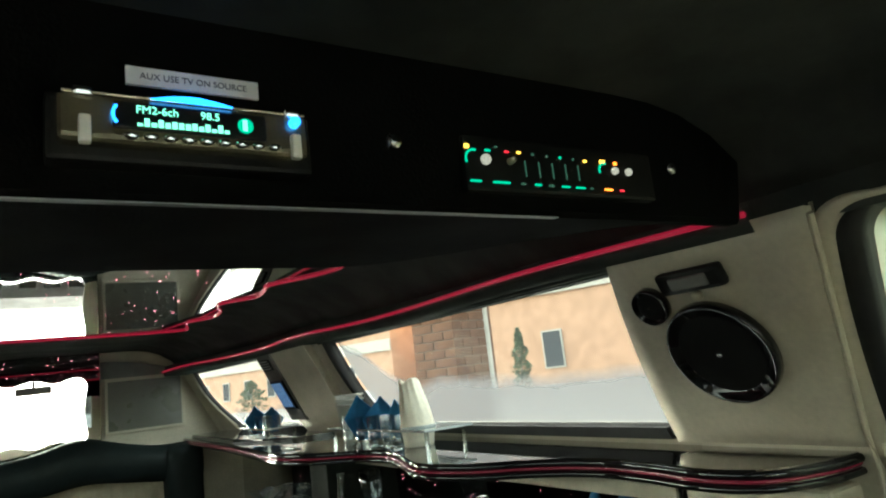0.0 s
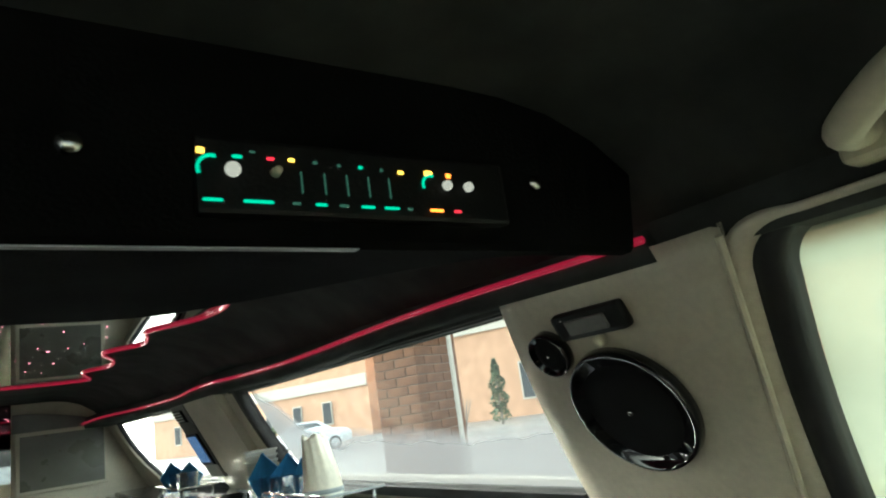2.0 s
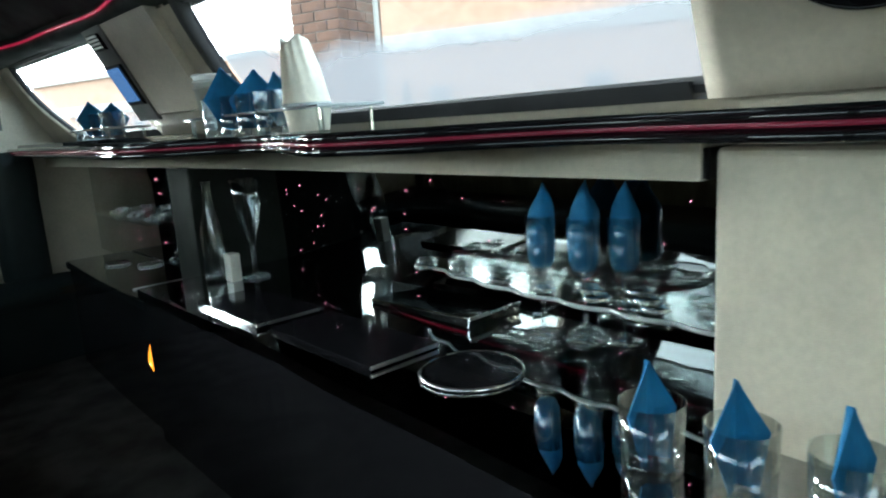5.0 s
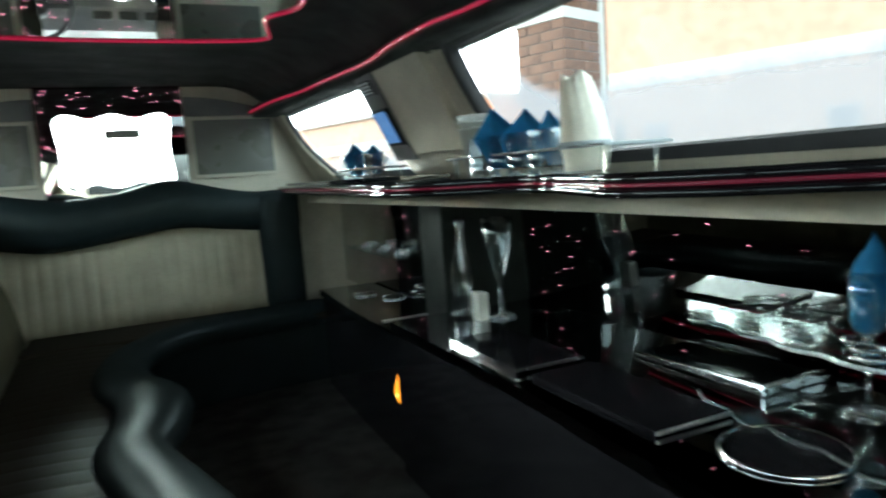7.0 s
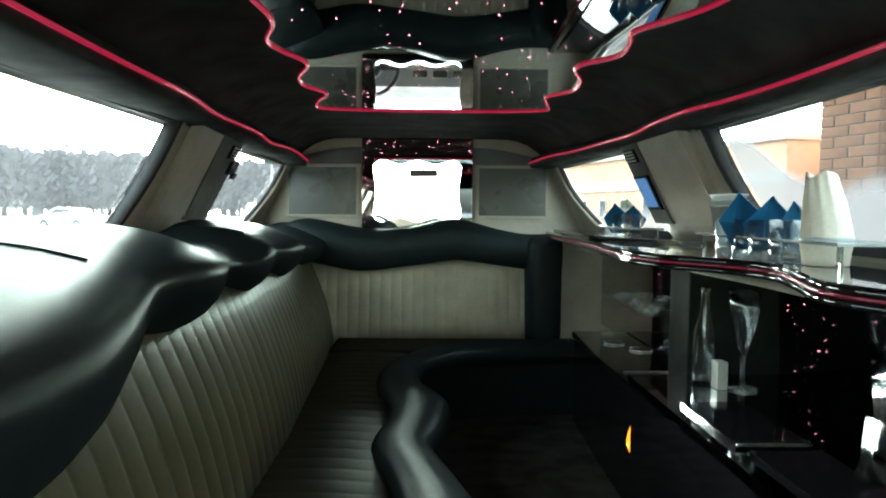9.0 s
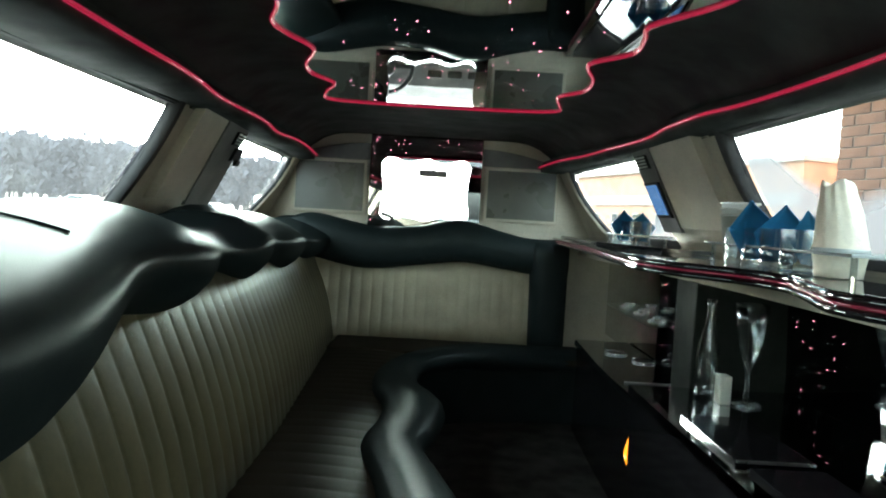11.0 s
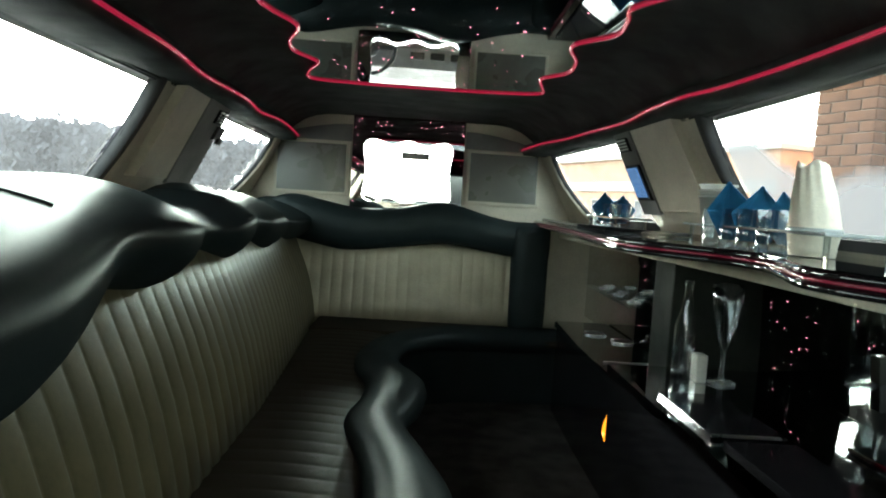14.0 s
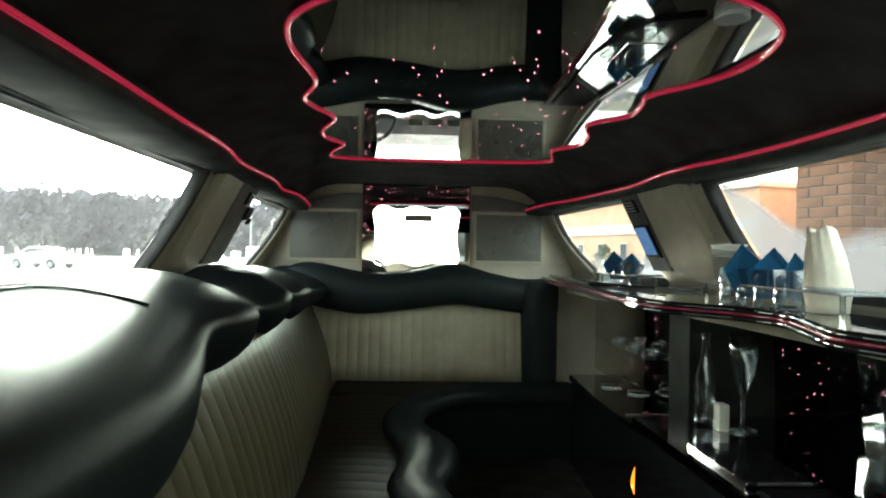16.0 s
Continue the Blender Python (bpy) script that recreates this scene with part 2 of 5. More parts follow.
SILVER = mat("silver_car_paint", (0.55, 0.56, 0.58), 0.3, metal=0.6, var=0.04, coat=0.6)
TYRE = mat("tyre_rubber", (0.02, 0.02, 0.02), 0.8, var=0.2)
BARK = mat("grey_bark", (0.13, 0.115, 0.10), 0.9, var=0.25, scale=3)
TWIGS = mat("bare_twigs", (0.150, 0.142, 0.156), 0.95, var=0.12, scale=2, spec=0.1)
EVERGREEN = mat("evergreen_leaf", (0.05, 0.075, 0.035), 0.8, var=0.4, scale=6)
GREYMETAL = mat("grey_metal", (0.35, 0.36, 0.37), 0.45, metal=0.5, var=0.1)


# ---- builders ----
def part(name, bm, material, parent=None, label="", smooth=False):
    me = bpy.data.meshes.new(name)
    bmesh.ops.recalc_face_normals(bm, faces=bm.faces)
    bm.to_mesh(me)
    bm.free()
    if smooth:
        me.polygons.foreach_set("use_smooth", [True] * len(me.polygons))
    me.materials.append(material)
    ob = new(name, me)
    if parent:
        ob.parent = parent
        ob.matrix_parent_inverse = parent.matrix_world.inverted()
    if label:
        tagged(ob, label=label)
    return ob


def group(name, at, label, category, grp=""):
    e = new(name)
    e.empty_display_size = 0.05
    e.matrix_world = Matrix.Translation(at) if not isinstance(at, Matrix) else at
    return tagged(e, label, category, grp)


def box_bm(x0, x1, y0, y1, z0, z1, bevel=0.0, seg=2):
    bm = bmesh.new()
    bmesh.ops.create_cube(bm, size=1.0, matrix=Matrix.LocRotScale(((x0 + x1) / 2, (y0 + y1) / 2, (z0 + z1) / 2), None, (x1 - x0, y1 - y0, z1 - z0)))
    if bevel:
        bmesh.ops.bevel(bm, geom=bm.edges[:], offset=bevel, segments=seg, affect="EDGES", profile=0.6)
    return bm


def grid_bm(rows, close_u=False, close_v=False, cap=False):
    """A surface through rows of points."""
    bm = bmesh.new()
    v = [[bm.verts.new(p) for p in r] for r in rows]
    nu, nv = len(rows), len(rows[0])
    for i in range(nu if close_u else nu - 1):
        for j in range(nv if close_v else nv - 1):
            a, b, c, d = v[i][j], v[(i + 1) % nu][j], v[(i + 1) % nu][(j + 1) % nv], v[i][(j + 1) % nv]
            if len({a, b, c, d}) == 4:
                bm.faces.new((a, b, c, d))
    if cap:
        bm.faces.new(v[0])
        bm.faces.new(v[-1])
    return bm


def lathe_bm(profile, n=24, at=(0, 0, 0), axis="z"):
    rows = []
    for r, h in profile:
        ring = []
        for k in range(n):
            a = 2 * math.pi * k / n
            p = (r * math.cos(a), r * math.sin(a), h)
            if axis == "x":
                p = (p[2], p[0], p[1])
            elif axis == "y":
                p = (p[0], p[2], p[1])
            ring.append((p[0] + at[0], p[1] + at[1], p[2] + at[2]))
        rows.append(ring)
    return grid_bm(rows, close_v=True, cap=True)


def spline(points, per=8, closed=False):
    """Points on a smooth curve (Catmull-Rom) through the given ones."""
    p = [Vector(q) for q in points]
    n = len(p)
    out = []
    for i in range(n if closed else n - 1):
        a, b, c, d = (p[(i - 1) % n], p[i], p[(i + 1) % n], p[(i + 2) % n]) if closed else (p[max(i - 1, 0)], p[i], p[i + 1], p[min(i + 2, n - 1)])
        for k in range(per):
            t = k / per
            out.append(0.5 * (2 * b + (c - a) * t + (2 * a - 5 * b + 4 * c - d) * t * t + (3 * b - a - 3 * c + d) * t ** 3))
    if not closed:
        out.append(p[-1])
    return out


def tube_bm(path, r, n=8, closed=False, flat=1.0):
    rows = []
    m = len(path)
    for i, q in enumerate(path):
        q = Vector(q)
        nxt = Vector(path[(i + 1) % m] if closed else path[min(i + 1, m - 1)])
        prv = Vector(path[(i - 1) % m] if closed else path[max(i - 1, 0)])
        t = (nxt - prv).normalized()
        up = Vector((0, 0, 1)) if abs(t.z) < 0.95 else Vector((0, 1, 0))
        s = t.cross(up).normalized()
        u = s.cross(t)
        rr = r[i] if isinstance(r, (list, tuple)) else r
        rows.append([q + s * rr * math.cos(2 * math.pi * k / n) + u * rr * flat * math.sin(2 * math.pi * k / n) for k in range(n)])
    return grid_bm(rows, close_u=closed, close_v=True, cap=not closed)


def prism_bm(outline, z0, z1, bevel=0.0):
    bm = bmesh.new()
    lo = [bm.verts.new((x, y, z0)) for x, y in outline]
    hi = [bm.verts.new((x, y, z1)) for x, y in outline]
    n = len(lo)
    bm.faces.new(lo[::-1])
    top = bm.faces.new(hi)
    for i in range(n):
        bm.faces.new((lo[i], lo[(i + 1) % n], hi[(i + 1) % n], hi[i]))
    if bevel:
        bmesh.ops.bevel(bm, geom=list(top.edges), offset=bevel, segments=2, affect="EDGES")
    return bm


def lerp_table(table, t):
    if t <= table[0][0]:
        return table[0][1]
    for (a, va), (b, vb) in zip(table, table[1:]):
        if t <= b:
            k = (t - a) / (b - a)
            return va + (vb - va) * k
    return table[-1][1]


# ---- the shell of the cabin ----
Z_TOP, Z_SILL, SLOPE = 1.275, 0.95, 0.55
Y_FRONT, Y_BACK = 3.33, -1.40
RIGHT_TOP = [(-2, 0.815), (1.5, 0.82), (3.3, 0.70)]
LEFT_TOP = [(-2, -0.645), (1.5, -0.665), (3.3, -0.735)]


def wall_x(side, y, z):
    """The inner face of a side wall; side 1: the bar's, -1: the couch's."""
    top = lerp_table(RIGHT_TOP if side > 0 else LEFT_TOP, y)
    return top + side * SLOPE * (Z_TOP - max(min(z, 1.33), 0.90))


def side_bm(side, ya, yb, z0, z1, inset=0.0, thick=0.05, nz=6, ny=8):
    """A slab on a side wall between two edges ya(z), yb(z)."""
    fa = ya if callable(ya) else (lambda z: ya)
    fb = yb if callable(yb) else (lambda z: yb)

    def sheet(off):
        rows = []
        for i in range(nz + 1):
            z = z0 + (z1 - z0) * i / nz
            rows.append([Vector((wall_x(side, fa(z) + (fb(z) - fa(z)) * j / ny, z) + side * off, fa(z) + (fb(z) - fa(z)) * j / ny, z)) for j in range(ny + 1)])
        return rows
    inner, outer = sheet(-inset), sheet(thick)
    bm = bmesh.new()
    vi = [[bm.verts.new(p) for p in r] for r in inner]
    vo = [[bm.verts.new(p) for p in r] for r in outer]
    for v in (vi, vo):
        for i in range(nz):
            for j in range(ny):
                bm.faces.new((v[i][j], v[i][j + 1], v[i + 1][j + 1], v[i + 1][j]))
    for i in range(nz):
        bm.faces.new((vi[i][0], vi[i + 1][0], vo[i + 1][0], vo[i][0]))
        bm.faces.new((vi[i][ny], vi[i + 1][ny], vo[i + 1][ny], vo[i][ny]))
    for j in range(ny):
        bm.faces.new((vi[0][j], vi[0][j + 1], vo[0][j + 1], vo[0][j]))
        bm.faces.new((vi[nz][j], vi[nz][j + 1], vo[nz][j + 1], vo[nz][j]))
    return bm


def structure(name, bm, material, label, smooth=False, category=""):
    ob = part(name, bm, material, None, "", smooth)
    return tagged(ob, label, category or name.split("_")[0], kind="structure")


structure("floor", box_bm(-1.05, 1.2, Y_BACK, 5.2, -0.05, 0.0), CARPET, "black carpeted floor of the limousine cabin")


def headliner():
    rows = []
    for i in range(41):
        y = Y_BACK + (Y_FRONT - Y_BACK) * i / 40
        xl, xr = wall_x(-1, y, 1.29), wall_x(1, y, 1.29)
        ring = []
        for k in range(25):
            u = k / 24
            x = xl + (xr - xl) * u
            e = abs(2 * u - 1)
            z = 1.425 - 0.14 * max(0, (e - 0.55) / 0.45) ** 3
            ring.append((x, y, z))
        top = [(xr, y, 1.50), (xl, y, 1.50)]
        rows.append(ring + top)
    return grid_bm(rows, close_v=True, cap=True)


structure("ceiling", headliner(), HEADLINER, "curved black suede headliner with sloping sides", True)


# ---- side walls, pillars and windows ----
for side, nm in ((1, "right"), (-1, "left")):
    structure(f"wall_{nm}", side_bm(side, Y_BACK, Y_FRONT if side < 0 else 0.13, 0.0, 0.93, thick=0.06, ny=24), BEIGE, "beige vinyl lower side wall of the cabin")
    structure(f"trim_{nm}", side_bm(side, Y_BACK, Y_FRONT, 1.262, 1.33, inset=0.012, thick=0.06, ny=40), HEADLINER, "black padded header above the side windows")
    structure(f"sill_{nm}", side_bm(side, 0.19, Y_FRONT, 0.93, 0.955, inset=0.01, thick=0.06, ny=24), RUBBER, "black rubber window sill strip")


def window(name, side, ya, yb, glass, label):
    w = tagged(part(name, side_bm(side, ya, yb, 0.94, 1.27, inset=-0.035, thick=0.040, nz=8, ny=16), glass), label, "window", kind="structure")
    w.visible_shadow = False
    # rubber frame round the opening
    fa = ya if callable(ya) else (lambda z: ya)
    fb = yb if callable(yb) else (lambda z: yb)
    zs = [0.95 + 0.32 * k / 10 for k in range(11)]
    loop = [(wall_x(side, fa(z), z) + side * 0.012, fa(z), z) for z in zs] + [(wall_x(side, fb(z), z) + side * 0.012, fb(z), z) for z in reversed(zs)]
    part("window_frame", tube_bm(loop, 0.013, 6, closed=True), RUBBER, w)
    return w


def curve_edge(base, lean, bow):
    return lambda z: base + lean * (Z_TOP - z) / 0.32 + bow * math.sin(math.pi * (Z_TOP - z) / 0.32)


PIL_REAR = curve_edge(1.49, -0.04, 0.03)
PIL_FRONT = curve_edge(2.10, 0.02, 0.06)
FRONT_EDGE = curve_edge(3.16, -0.18, 0.10)
REAR_EDGE = curve_edge(0.097, 0.06, 0.012)
window("window_1", 1, REAR_EDGE, PIL_REAR, FOGGLASS, "large side window with fog along its lower part")
window("window_2", 1, PIL_FRONT, FRONT_EDGE, FOGSMALL, "small quarter window beside the partition")
window("window_3", -1, -0.25, PIL_REAR, WINGLASS, "large side window over the couch")
window("window_4", -1, PIL_FRONT, FRONT_EDGE, WINGLASS, "small quarter window over the couch end")

for side, nm in ((1, "right"), (-1, "left")):
    structure(f"pillar_{nm}", side_bm(side, PIL_REAR, PIL_FRONT, 0.93, 1.28, inset=0.012, thick=0.02), BEIGE, "beige padded roof pillar between two side windows", True, "pillar")
    structure(f"trim_front_{nm}", side_bm(side, FRONT_EDGE, Y_FRONT, 0.93, 1.28, inset=0.012, thick=0.02), BEIGE, "curved beige corner trim by the partition", True, "trim")
    structure(f"trim_seal_{nm}", side_bm(side, lambda z: PIL_REAR(z) - 0.012, lambda z: PIL_REAR(z) + 0.016, 0.955, 1.27, inset=0.020, thick=0.015, ny=3), DARKTRIM, "dark fabric edge strip of the pillar", True, "trim")
structure("wall_left_rear", side_bm(-1, -0.45, -0.25, 0.93, 1.28, thick=0.06), BEIGE, "beige pillar behind the couch window", False, "wall")
structure("wall_left_back", side_bm(-1, Y_BACK, -1.15, 0.93, 1.28, thick=0.06), BEIGE, "beige wall beside the rear seat", False, "wall")
window("window_6", -1, -1.15, -0.45, WINGLASS, "window of the opposite rear door")


def pillar_pod(side):
    """The raised fascia on a pillar, with a vent and a small screen."""
    pod = group("pillar_console", (wall_x(side, 1.8, 1.1), 1.8, 1.05), "beige pillar console with a reading vent and a small screen" if side > 0 else "beige pillar console with a black switch bracket", "console")
    part("body", side_bm(side, lambda z: 1.60 + 0.03 * (Z_TOP - z), lambda z: 2.06 + 0.10 * (Z_TOP - z), 1.0, 1.27, inset=0.045, thick=-0.005), BEIGE if side > 0 else BEIGE, pod)
    part("front_face", side_bm(side, lambda z: (1.92 if side > 0 else 1.83) + 0.12 * (Z_TOP - z), lambda z: 2.07 + 0.12 * (Z_TOP - z), 0.985, 1.272, inset=0.052, thick=-0.04), GREYTRIM, pod)

    def plate(name, y0, y1, z0, z1, inset, material, parent=pod, label=""):
        return part(name, side_bm(side, lambda z: y0 + 0.12 * (Z_TOP - z), lambda z: y1 + 0.12 * (Z_TOP - z), z0, z1, inset=inset, thick=-inset + 0.012, nz=2, ny=2), material, parent, label)
    v = plate("vent", 1.95, 2.03, 1.20, 1.245, 0.062, MATTBLACK)
    for k in range(4):
        plate("slat", 1.953, 2.027, 1.205 + k * 0.010, 1.209 + k * 0.010, 0.067, STEEL, v)
    if side > 0:
        s = plate("screen_frame", 1.93, 2.05, 1.035, 1.155, 0.062, MATTBLACK)
        plate("screen", 1.945, 2.035, 1.045, 1.145, 0.067, BLUESCREEN, s, "pale blue lit screen")
    else:
        k = plate("bracket", 1.95, 2.03, 1.145, 1.19, 0.085, MATTBLACK)
        plate("knob", 1.97, 2.01, 1.13, 1.15, 0.10, MATTBLACK, k)


BLUESCREEN = glow("blue_screen", (0.16, 0.30, 0.62), 0.032)
pillar_pod(1)
pillar_pod(-1)

structure("wall_right_upper", side_bm(1, 0.13, Y_FRONT, 0.872, 0.93, thick=0.06, ny=24), BEIGE, "beige wall strip below the bar windows", False, "wall")
structure("wall_right_shell", box_bm(1.24, 1.28, -0.2, Y_FRONT, 0.0, 0.93), BEIGE, "outer side of the bar recess", False, "wall")
structure("ceiling_recess", box_bm(0.93, 1.24, 0.13, Y_FRONT - 0.01, 0.83, 0.87), GLOSS, "black soffit of the bar recess", False, "ceiling")

# ---- rear panel with the loudspeaker, and the door behind it ----
DOOR_EDGE = lambda z: -0.19 - 0.085 * (max(z, 0.93) - 0.93) / 0.345
structure("wall_right_rear", side_bm(1, DOOR_EDGE, REAR_EDGE, 0.93, 1.28, inset=0.03, thick=0.06, nz=10, ny=10), BEIGE, "beige padded panel behind the bar window", True, "wall")


def on_wall(side, y, z, off=0.0):
    """A frame on the wall: z of it points into the cabin, y of it up along the wall."""
    up = (Vector((wall_x(side, y, z + 0.01), y, z + 0.01)) - Vector((wall_x(side, y, z), y, z))).normalized()
    along = Vector((0, side, 0))
    out = along.cross(up).normalized()
    if out.x * side > 0:
        out = -out
    along = up.cross(out)
    m = Matrix((along, up, out)).transposed().to_4x4()
    m.translation = Vector((wall_x(side, y, z), y, z)) + out * off
    return m


def moved(bm, m):
    bmesh.ops.transform(bm, matrix=m, verts=bm.verts)
    return bm


def speaker(y, z, r, label, dome=0.02):
    m = on_wall(1, y - 0.018, z, 0.03)
    sp = group("loudspeaker", m.translation, label, "loudspeaker")
    part("rim", moved(lathe_bm([(r * 0.93, 0.010), (r * 0.945, 0.017), (r * 0.98, 0.017), (r, 0.011), (r * 1.01, 0.0), (r * 0.93, 0.0)], 48), m), GLOSS, sp, smooth=True)
    part("grille", moved(lathe_bm([(0.001, 0.012), (r * 0.45, 0.014), (r * 0.935, 0.008), (r * 0.935, 0.001), (0.001, 0.001)], 40), m), MESHGRILLE, sp, smooth=True)
    part("badge", moved(lathe_bm([(0.001, 0.0145 + 0.003), (r * 0.05, 0.0165), (r * 0.06, 0.012)], 12), m), CHROME, sp, smooth=True)
    return sp


speaker(-0.027, 1.111, 0.095, "large round black loudspeaker on the beige panel")
speaker(0.058, 1.203, 0.034, "small round black tweeter above the loudspeaker")
m = on_wall(1, -0.060, 1.233, 0.03)
lamp = group("reading_lamp", m.translation, "black rectangular reading lamp with a clear lens", "lamp")
part("housing", moved(box_bm(-0.062, 0.062, -0.02, 0.02, -0.004, 0.014, 0.008), m), MATTBLACK, lamp)
part("lens", moved(box_bm(-0.036, 0.036, -0.011, 0.011, 0.010, 0.017, 0.003), m), GREYTRIM, lamp, "grey ribbed lens")
m = on_wall(1, -0.056, 1.206, 0.03)
tagged(part("button", moved(lathe_bm([(0.009, 0), (0.009, 0.008), (0.006, 0.011), (0.001, 0.012)], 14), m), CREAM, smooth=True), "small round cream button on the panel", "button")


def door():
    d = tagged(part("door_1", side_bm(1, -1.15, -0.21, 0.0, 0.935, inset=0.02, thick=0.05), BEIGE), "beige trimmed rear door with a fogged window", "door", kind="structure")
    edge = lambda z: -0.33 + 0.075 * (Z_TOP - z) / 0.32 + 0.008 * math.sin(math.pi * (Z_TOP - z) / 0.32)
    line = [(edge(z), z) for z in [0.90 + 0.325 * k / 14 for k in range(15)]]
    line += [(edge(1.225) - 0.042 * (1 - math.cos(a)) - 0.008 * math.sin(a), 1.225 + 0.041 * math.sin(a)) for a in [math.pi / 2 * k / 12 for k in range(1, 13)]]
    line += [(-0.45 - 0.1 * k, 1.267) for k in range(8)]

    def strip(w0, w1, inset, thick):
        """A band along the window's outline; w0, w1: its two borders, each (upright, top)."""
        rows = []
        for k, (y, z) in enumerate(line):
            a, b = line[max(k - 1, 0)], line[min(k + 1, len(line) - 1)]
            n = Vector((b[1] - a[1], a[0] - b[0])).normalized()
            s = min(1.0, max(0.0, (k - 13) / 13))
            s = s * s * (3 - 2 * s)
            p = [(y + n.x * (u + (v - u) * s), z + n.y * (u + (v - u) * s)) for u, v in (w0, w1)]
            mid = ((p[0][0] + p[1][0]) / 2, (p[0][1] + p[1][1]) / 2)
            rows.append([(wall_x(1, *p[0]) + thick, *p[0]), (wall_x(1, *p[0]) - inset * 0.4, *p[0]), (wall_x(1, *mid) - inset, *mid), (wall_x(1, *p[1]) - inset * 0.6, *p[1]), (wall_x(1, *p[1]) + thick, *p[1])])
        return grid_bm(rows, close_v=True, cap=True)

    part("seal", strip((0.0, 0.0), (0.032, 0.004), 0.010, 0.03), RUBBER, d, "black rubber seal", True)
    part("jamb", strip((0.032, 0.004), (0.064, 0.014), 0.022, 0.03), BEIGE, d, "", True)
    part("jamb_panel", side_bm(1, lambda z: edge(z) + 0.058, lambda z: DOOR_EDGE(z) - 0.004, 0.90, 1.285, inset=0.012, thick=0.03, ny=4), BEIGE, d)
    part("header", side_bm(1, -1.15, -0.36, 1.279, 1.305, inset=0.012, thick=0.03), HEADLINER, d, "black fabric header")
    g = part("pane", side_bm(1, -1.15, edge, 0.93, 1.29, inset=-0.03, thick=0.036), FOGDOOR, d)
    g.visible_shadow = False
    part("piping", tube_bm([(wall_x(1, -0.2, z) - 0.026, DOOR_EDGE(z) - 0.004, z) for z in [0.2 + 0.0535 * k for k in range(21)]], 0.005, 8), BEIGE, d)


door()
structure("wall_right_back", side_bm(1, Y_BACK, -1.15, 0.0, 1.30, inset=0.02, thick=0.05), BEIGE, "beige wall beside the rear seat", False, "wall")
structure("wall_south", box_bm(-1.1, 1.25, Y_BACK - 0.06, Y_BACK, 0.0, 0.95), BEIGE, "beige rear wall behind the back seat", False, "wall")
structure("wall_south_high", box_bm(-1.1, 1.25, Y_BACK - 0.06, Y_BACK, 1.36, 1.5), HEADLINER, "black header over the rear window", False, "wall")
for sx, nm in ((-1, "left"), (1, "right")):
    structure(f"wall_south_{nm}", box_bm(min(sx * 0.55, sx * 1.2) + 0.06, max(sx * 0.55, sx * 1.2) + 0.06, Y_BACK - 0.06, Y_BACK, 0.95, 1.36), BEIGE, "beige corner beside the rear window", False, "wall")
rw = structure("window_7", box_bm(-0.49, 0.61, Y_BACK - 0.035, Y_BACK - 0.028, 0.95, 1.36), WINGLASS, "rear window of the limousine", False, "window")
rw.visible_shadow = False
hdl = group("grab_handle", (0.68, -0.58, 1.30), "cream plastic grab handle fixed above the door", "handle")
part("bar", tube_bm(spline([(0.79, -0.45, 1.32), (0.745, -0.447, 1.309), (0.705, -0.462, 1.306), (0.678, -0.51, 1.323), (0.666, -0.56, 1.332), (0.664, -0.64, 1.332), (0.678, -0.69, 1.318), (0.705, -0.735, 1.301), (0.745, -0.752, 1.304), (0.79, -0.75, 1.32)], 6), 0.0165, 14, flat=0.9), CREAM, hdl, smooth=True)
for y in (-0.45, -0.75):
    part("foot", box_bm(0.768, 0.805, y - 0.028, y + 0.028, 1.29, 1.335, 0.01, 3), CREAM, hdl)

# ---- the partition ----


def wavy_rect(x0, x1, z0, z1, amp, r=0.05, n=16):
    """A rounded rectangle with waved top and bottom, as (x, z)."""
    pts = []
    for k in range(n + 1):
        u = k / n
        pts.append((x0 + r + (x1 - x0 - 2 * r) * u, z1 - amp * (0.5 - 0.5 * math.cos(4 * math.pi * u)) * (1 if 0.02 < u < 0.98 else 0.4)))
    for k in range(1, 6):
        a = math.pi / 2 - math.pi / 2 * k / 6
        pts.append((x1 - r + r * math.cos(a), z1 - r + r * math.sin(a)))
    for k in range(1, 8):
        u = k / 8
        pts.append((x1 - amp * 0.7 * math.sin(math.pi * u), z1 - r - (z1 - z0 - 2 * r) * u))
    for k in range(1, 6):
        a = -math.pi / 2 * k / 6
        pts.append((x1 - r + r * math.cos(a), z0 + r + r * math.sin(a)))
    for k in range(n + 1):
        u = k / n
        pts.append((x1 - r - (x1 - x0 - 2 * r) * u, z0 + amp * (0.5 - 0.5 * math.cos(4 * math.pi * u))))
    for k in range(1, 6):
        a = -math.pi / 2 - math.pi / 2 * k / 6
        pts.append((x0 + r + r * math.cos(a), z0 + r + r * math.sin(a)))
    for k in range(1, 8):
        u = k / 8
        pts.append((x0 + amp * 0.7 * math.sin(math.pi * u), z0 + r + (z1 - z0 - 2 * r) * u))
    for k in range(1, 6):
        a = math.pi - math.pi / 2 * k / 6
        pts.append((x0 + r + r * math.cos(a), z1 - r + r * math.sin(a)))
    return pts


def frame_plate(outer, hole, y0, y1):
    """A plate in the xz plane with a hole: both outlines have the same number of points."""
    rows = []
    for o, y in ((outer, y0), (hole, y0), (hole, y1), (outer, y1)):
        rows.append([(x, y, z) for x, z in o])
    return grid_bm(rows, close_u=True, close_v=True)


HOLE = wavy_rect(-0.285, 0.205, 0.965, 1.305, 0.022)
N_HOLE = len(HOLE)


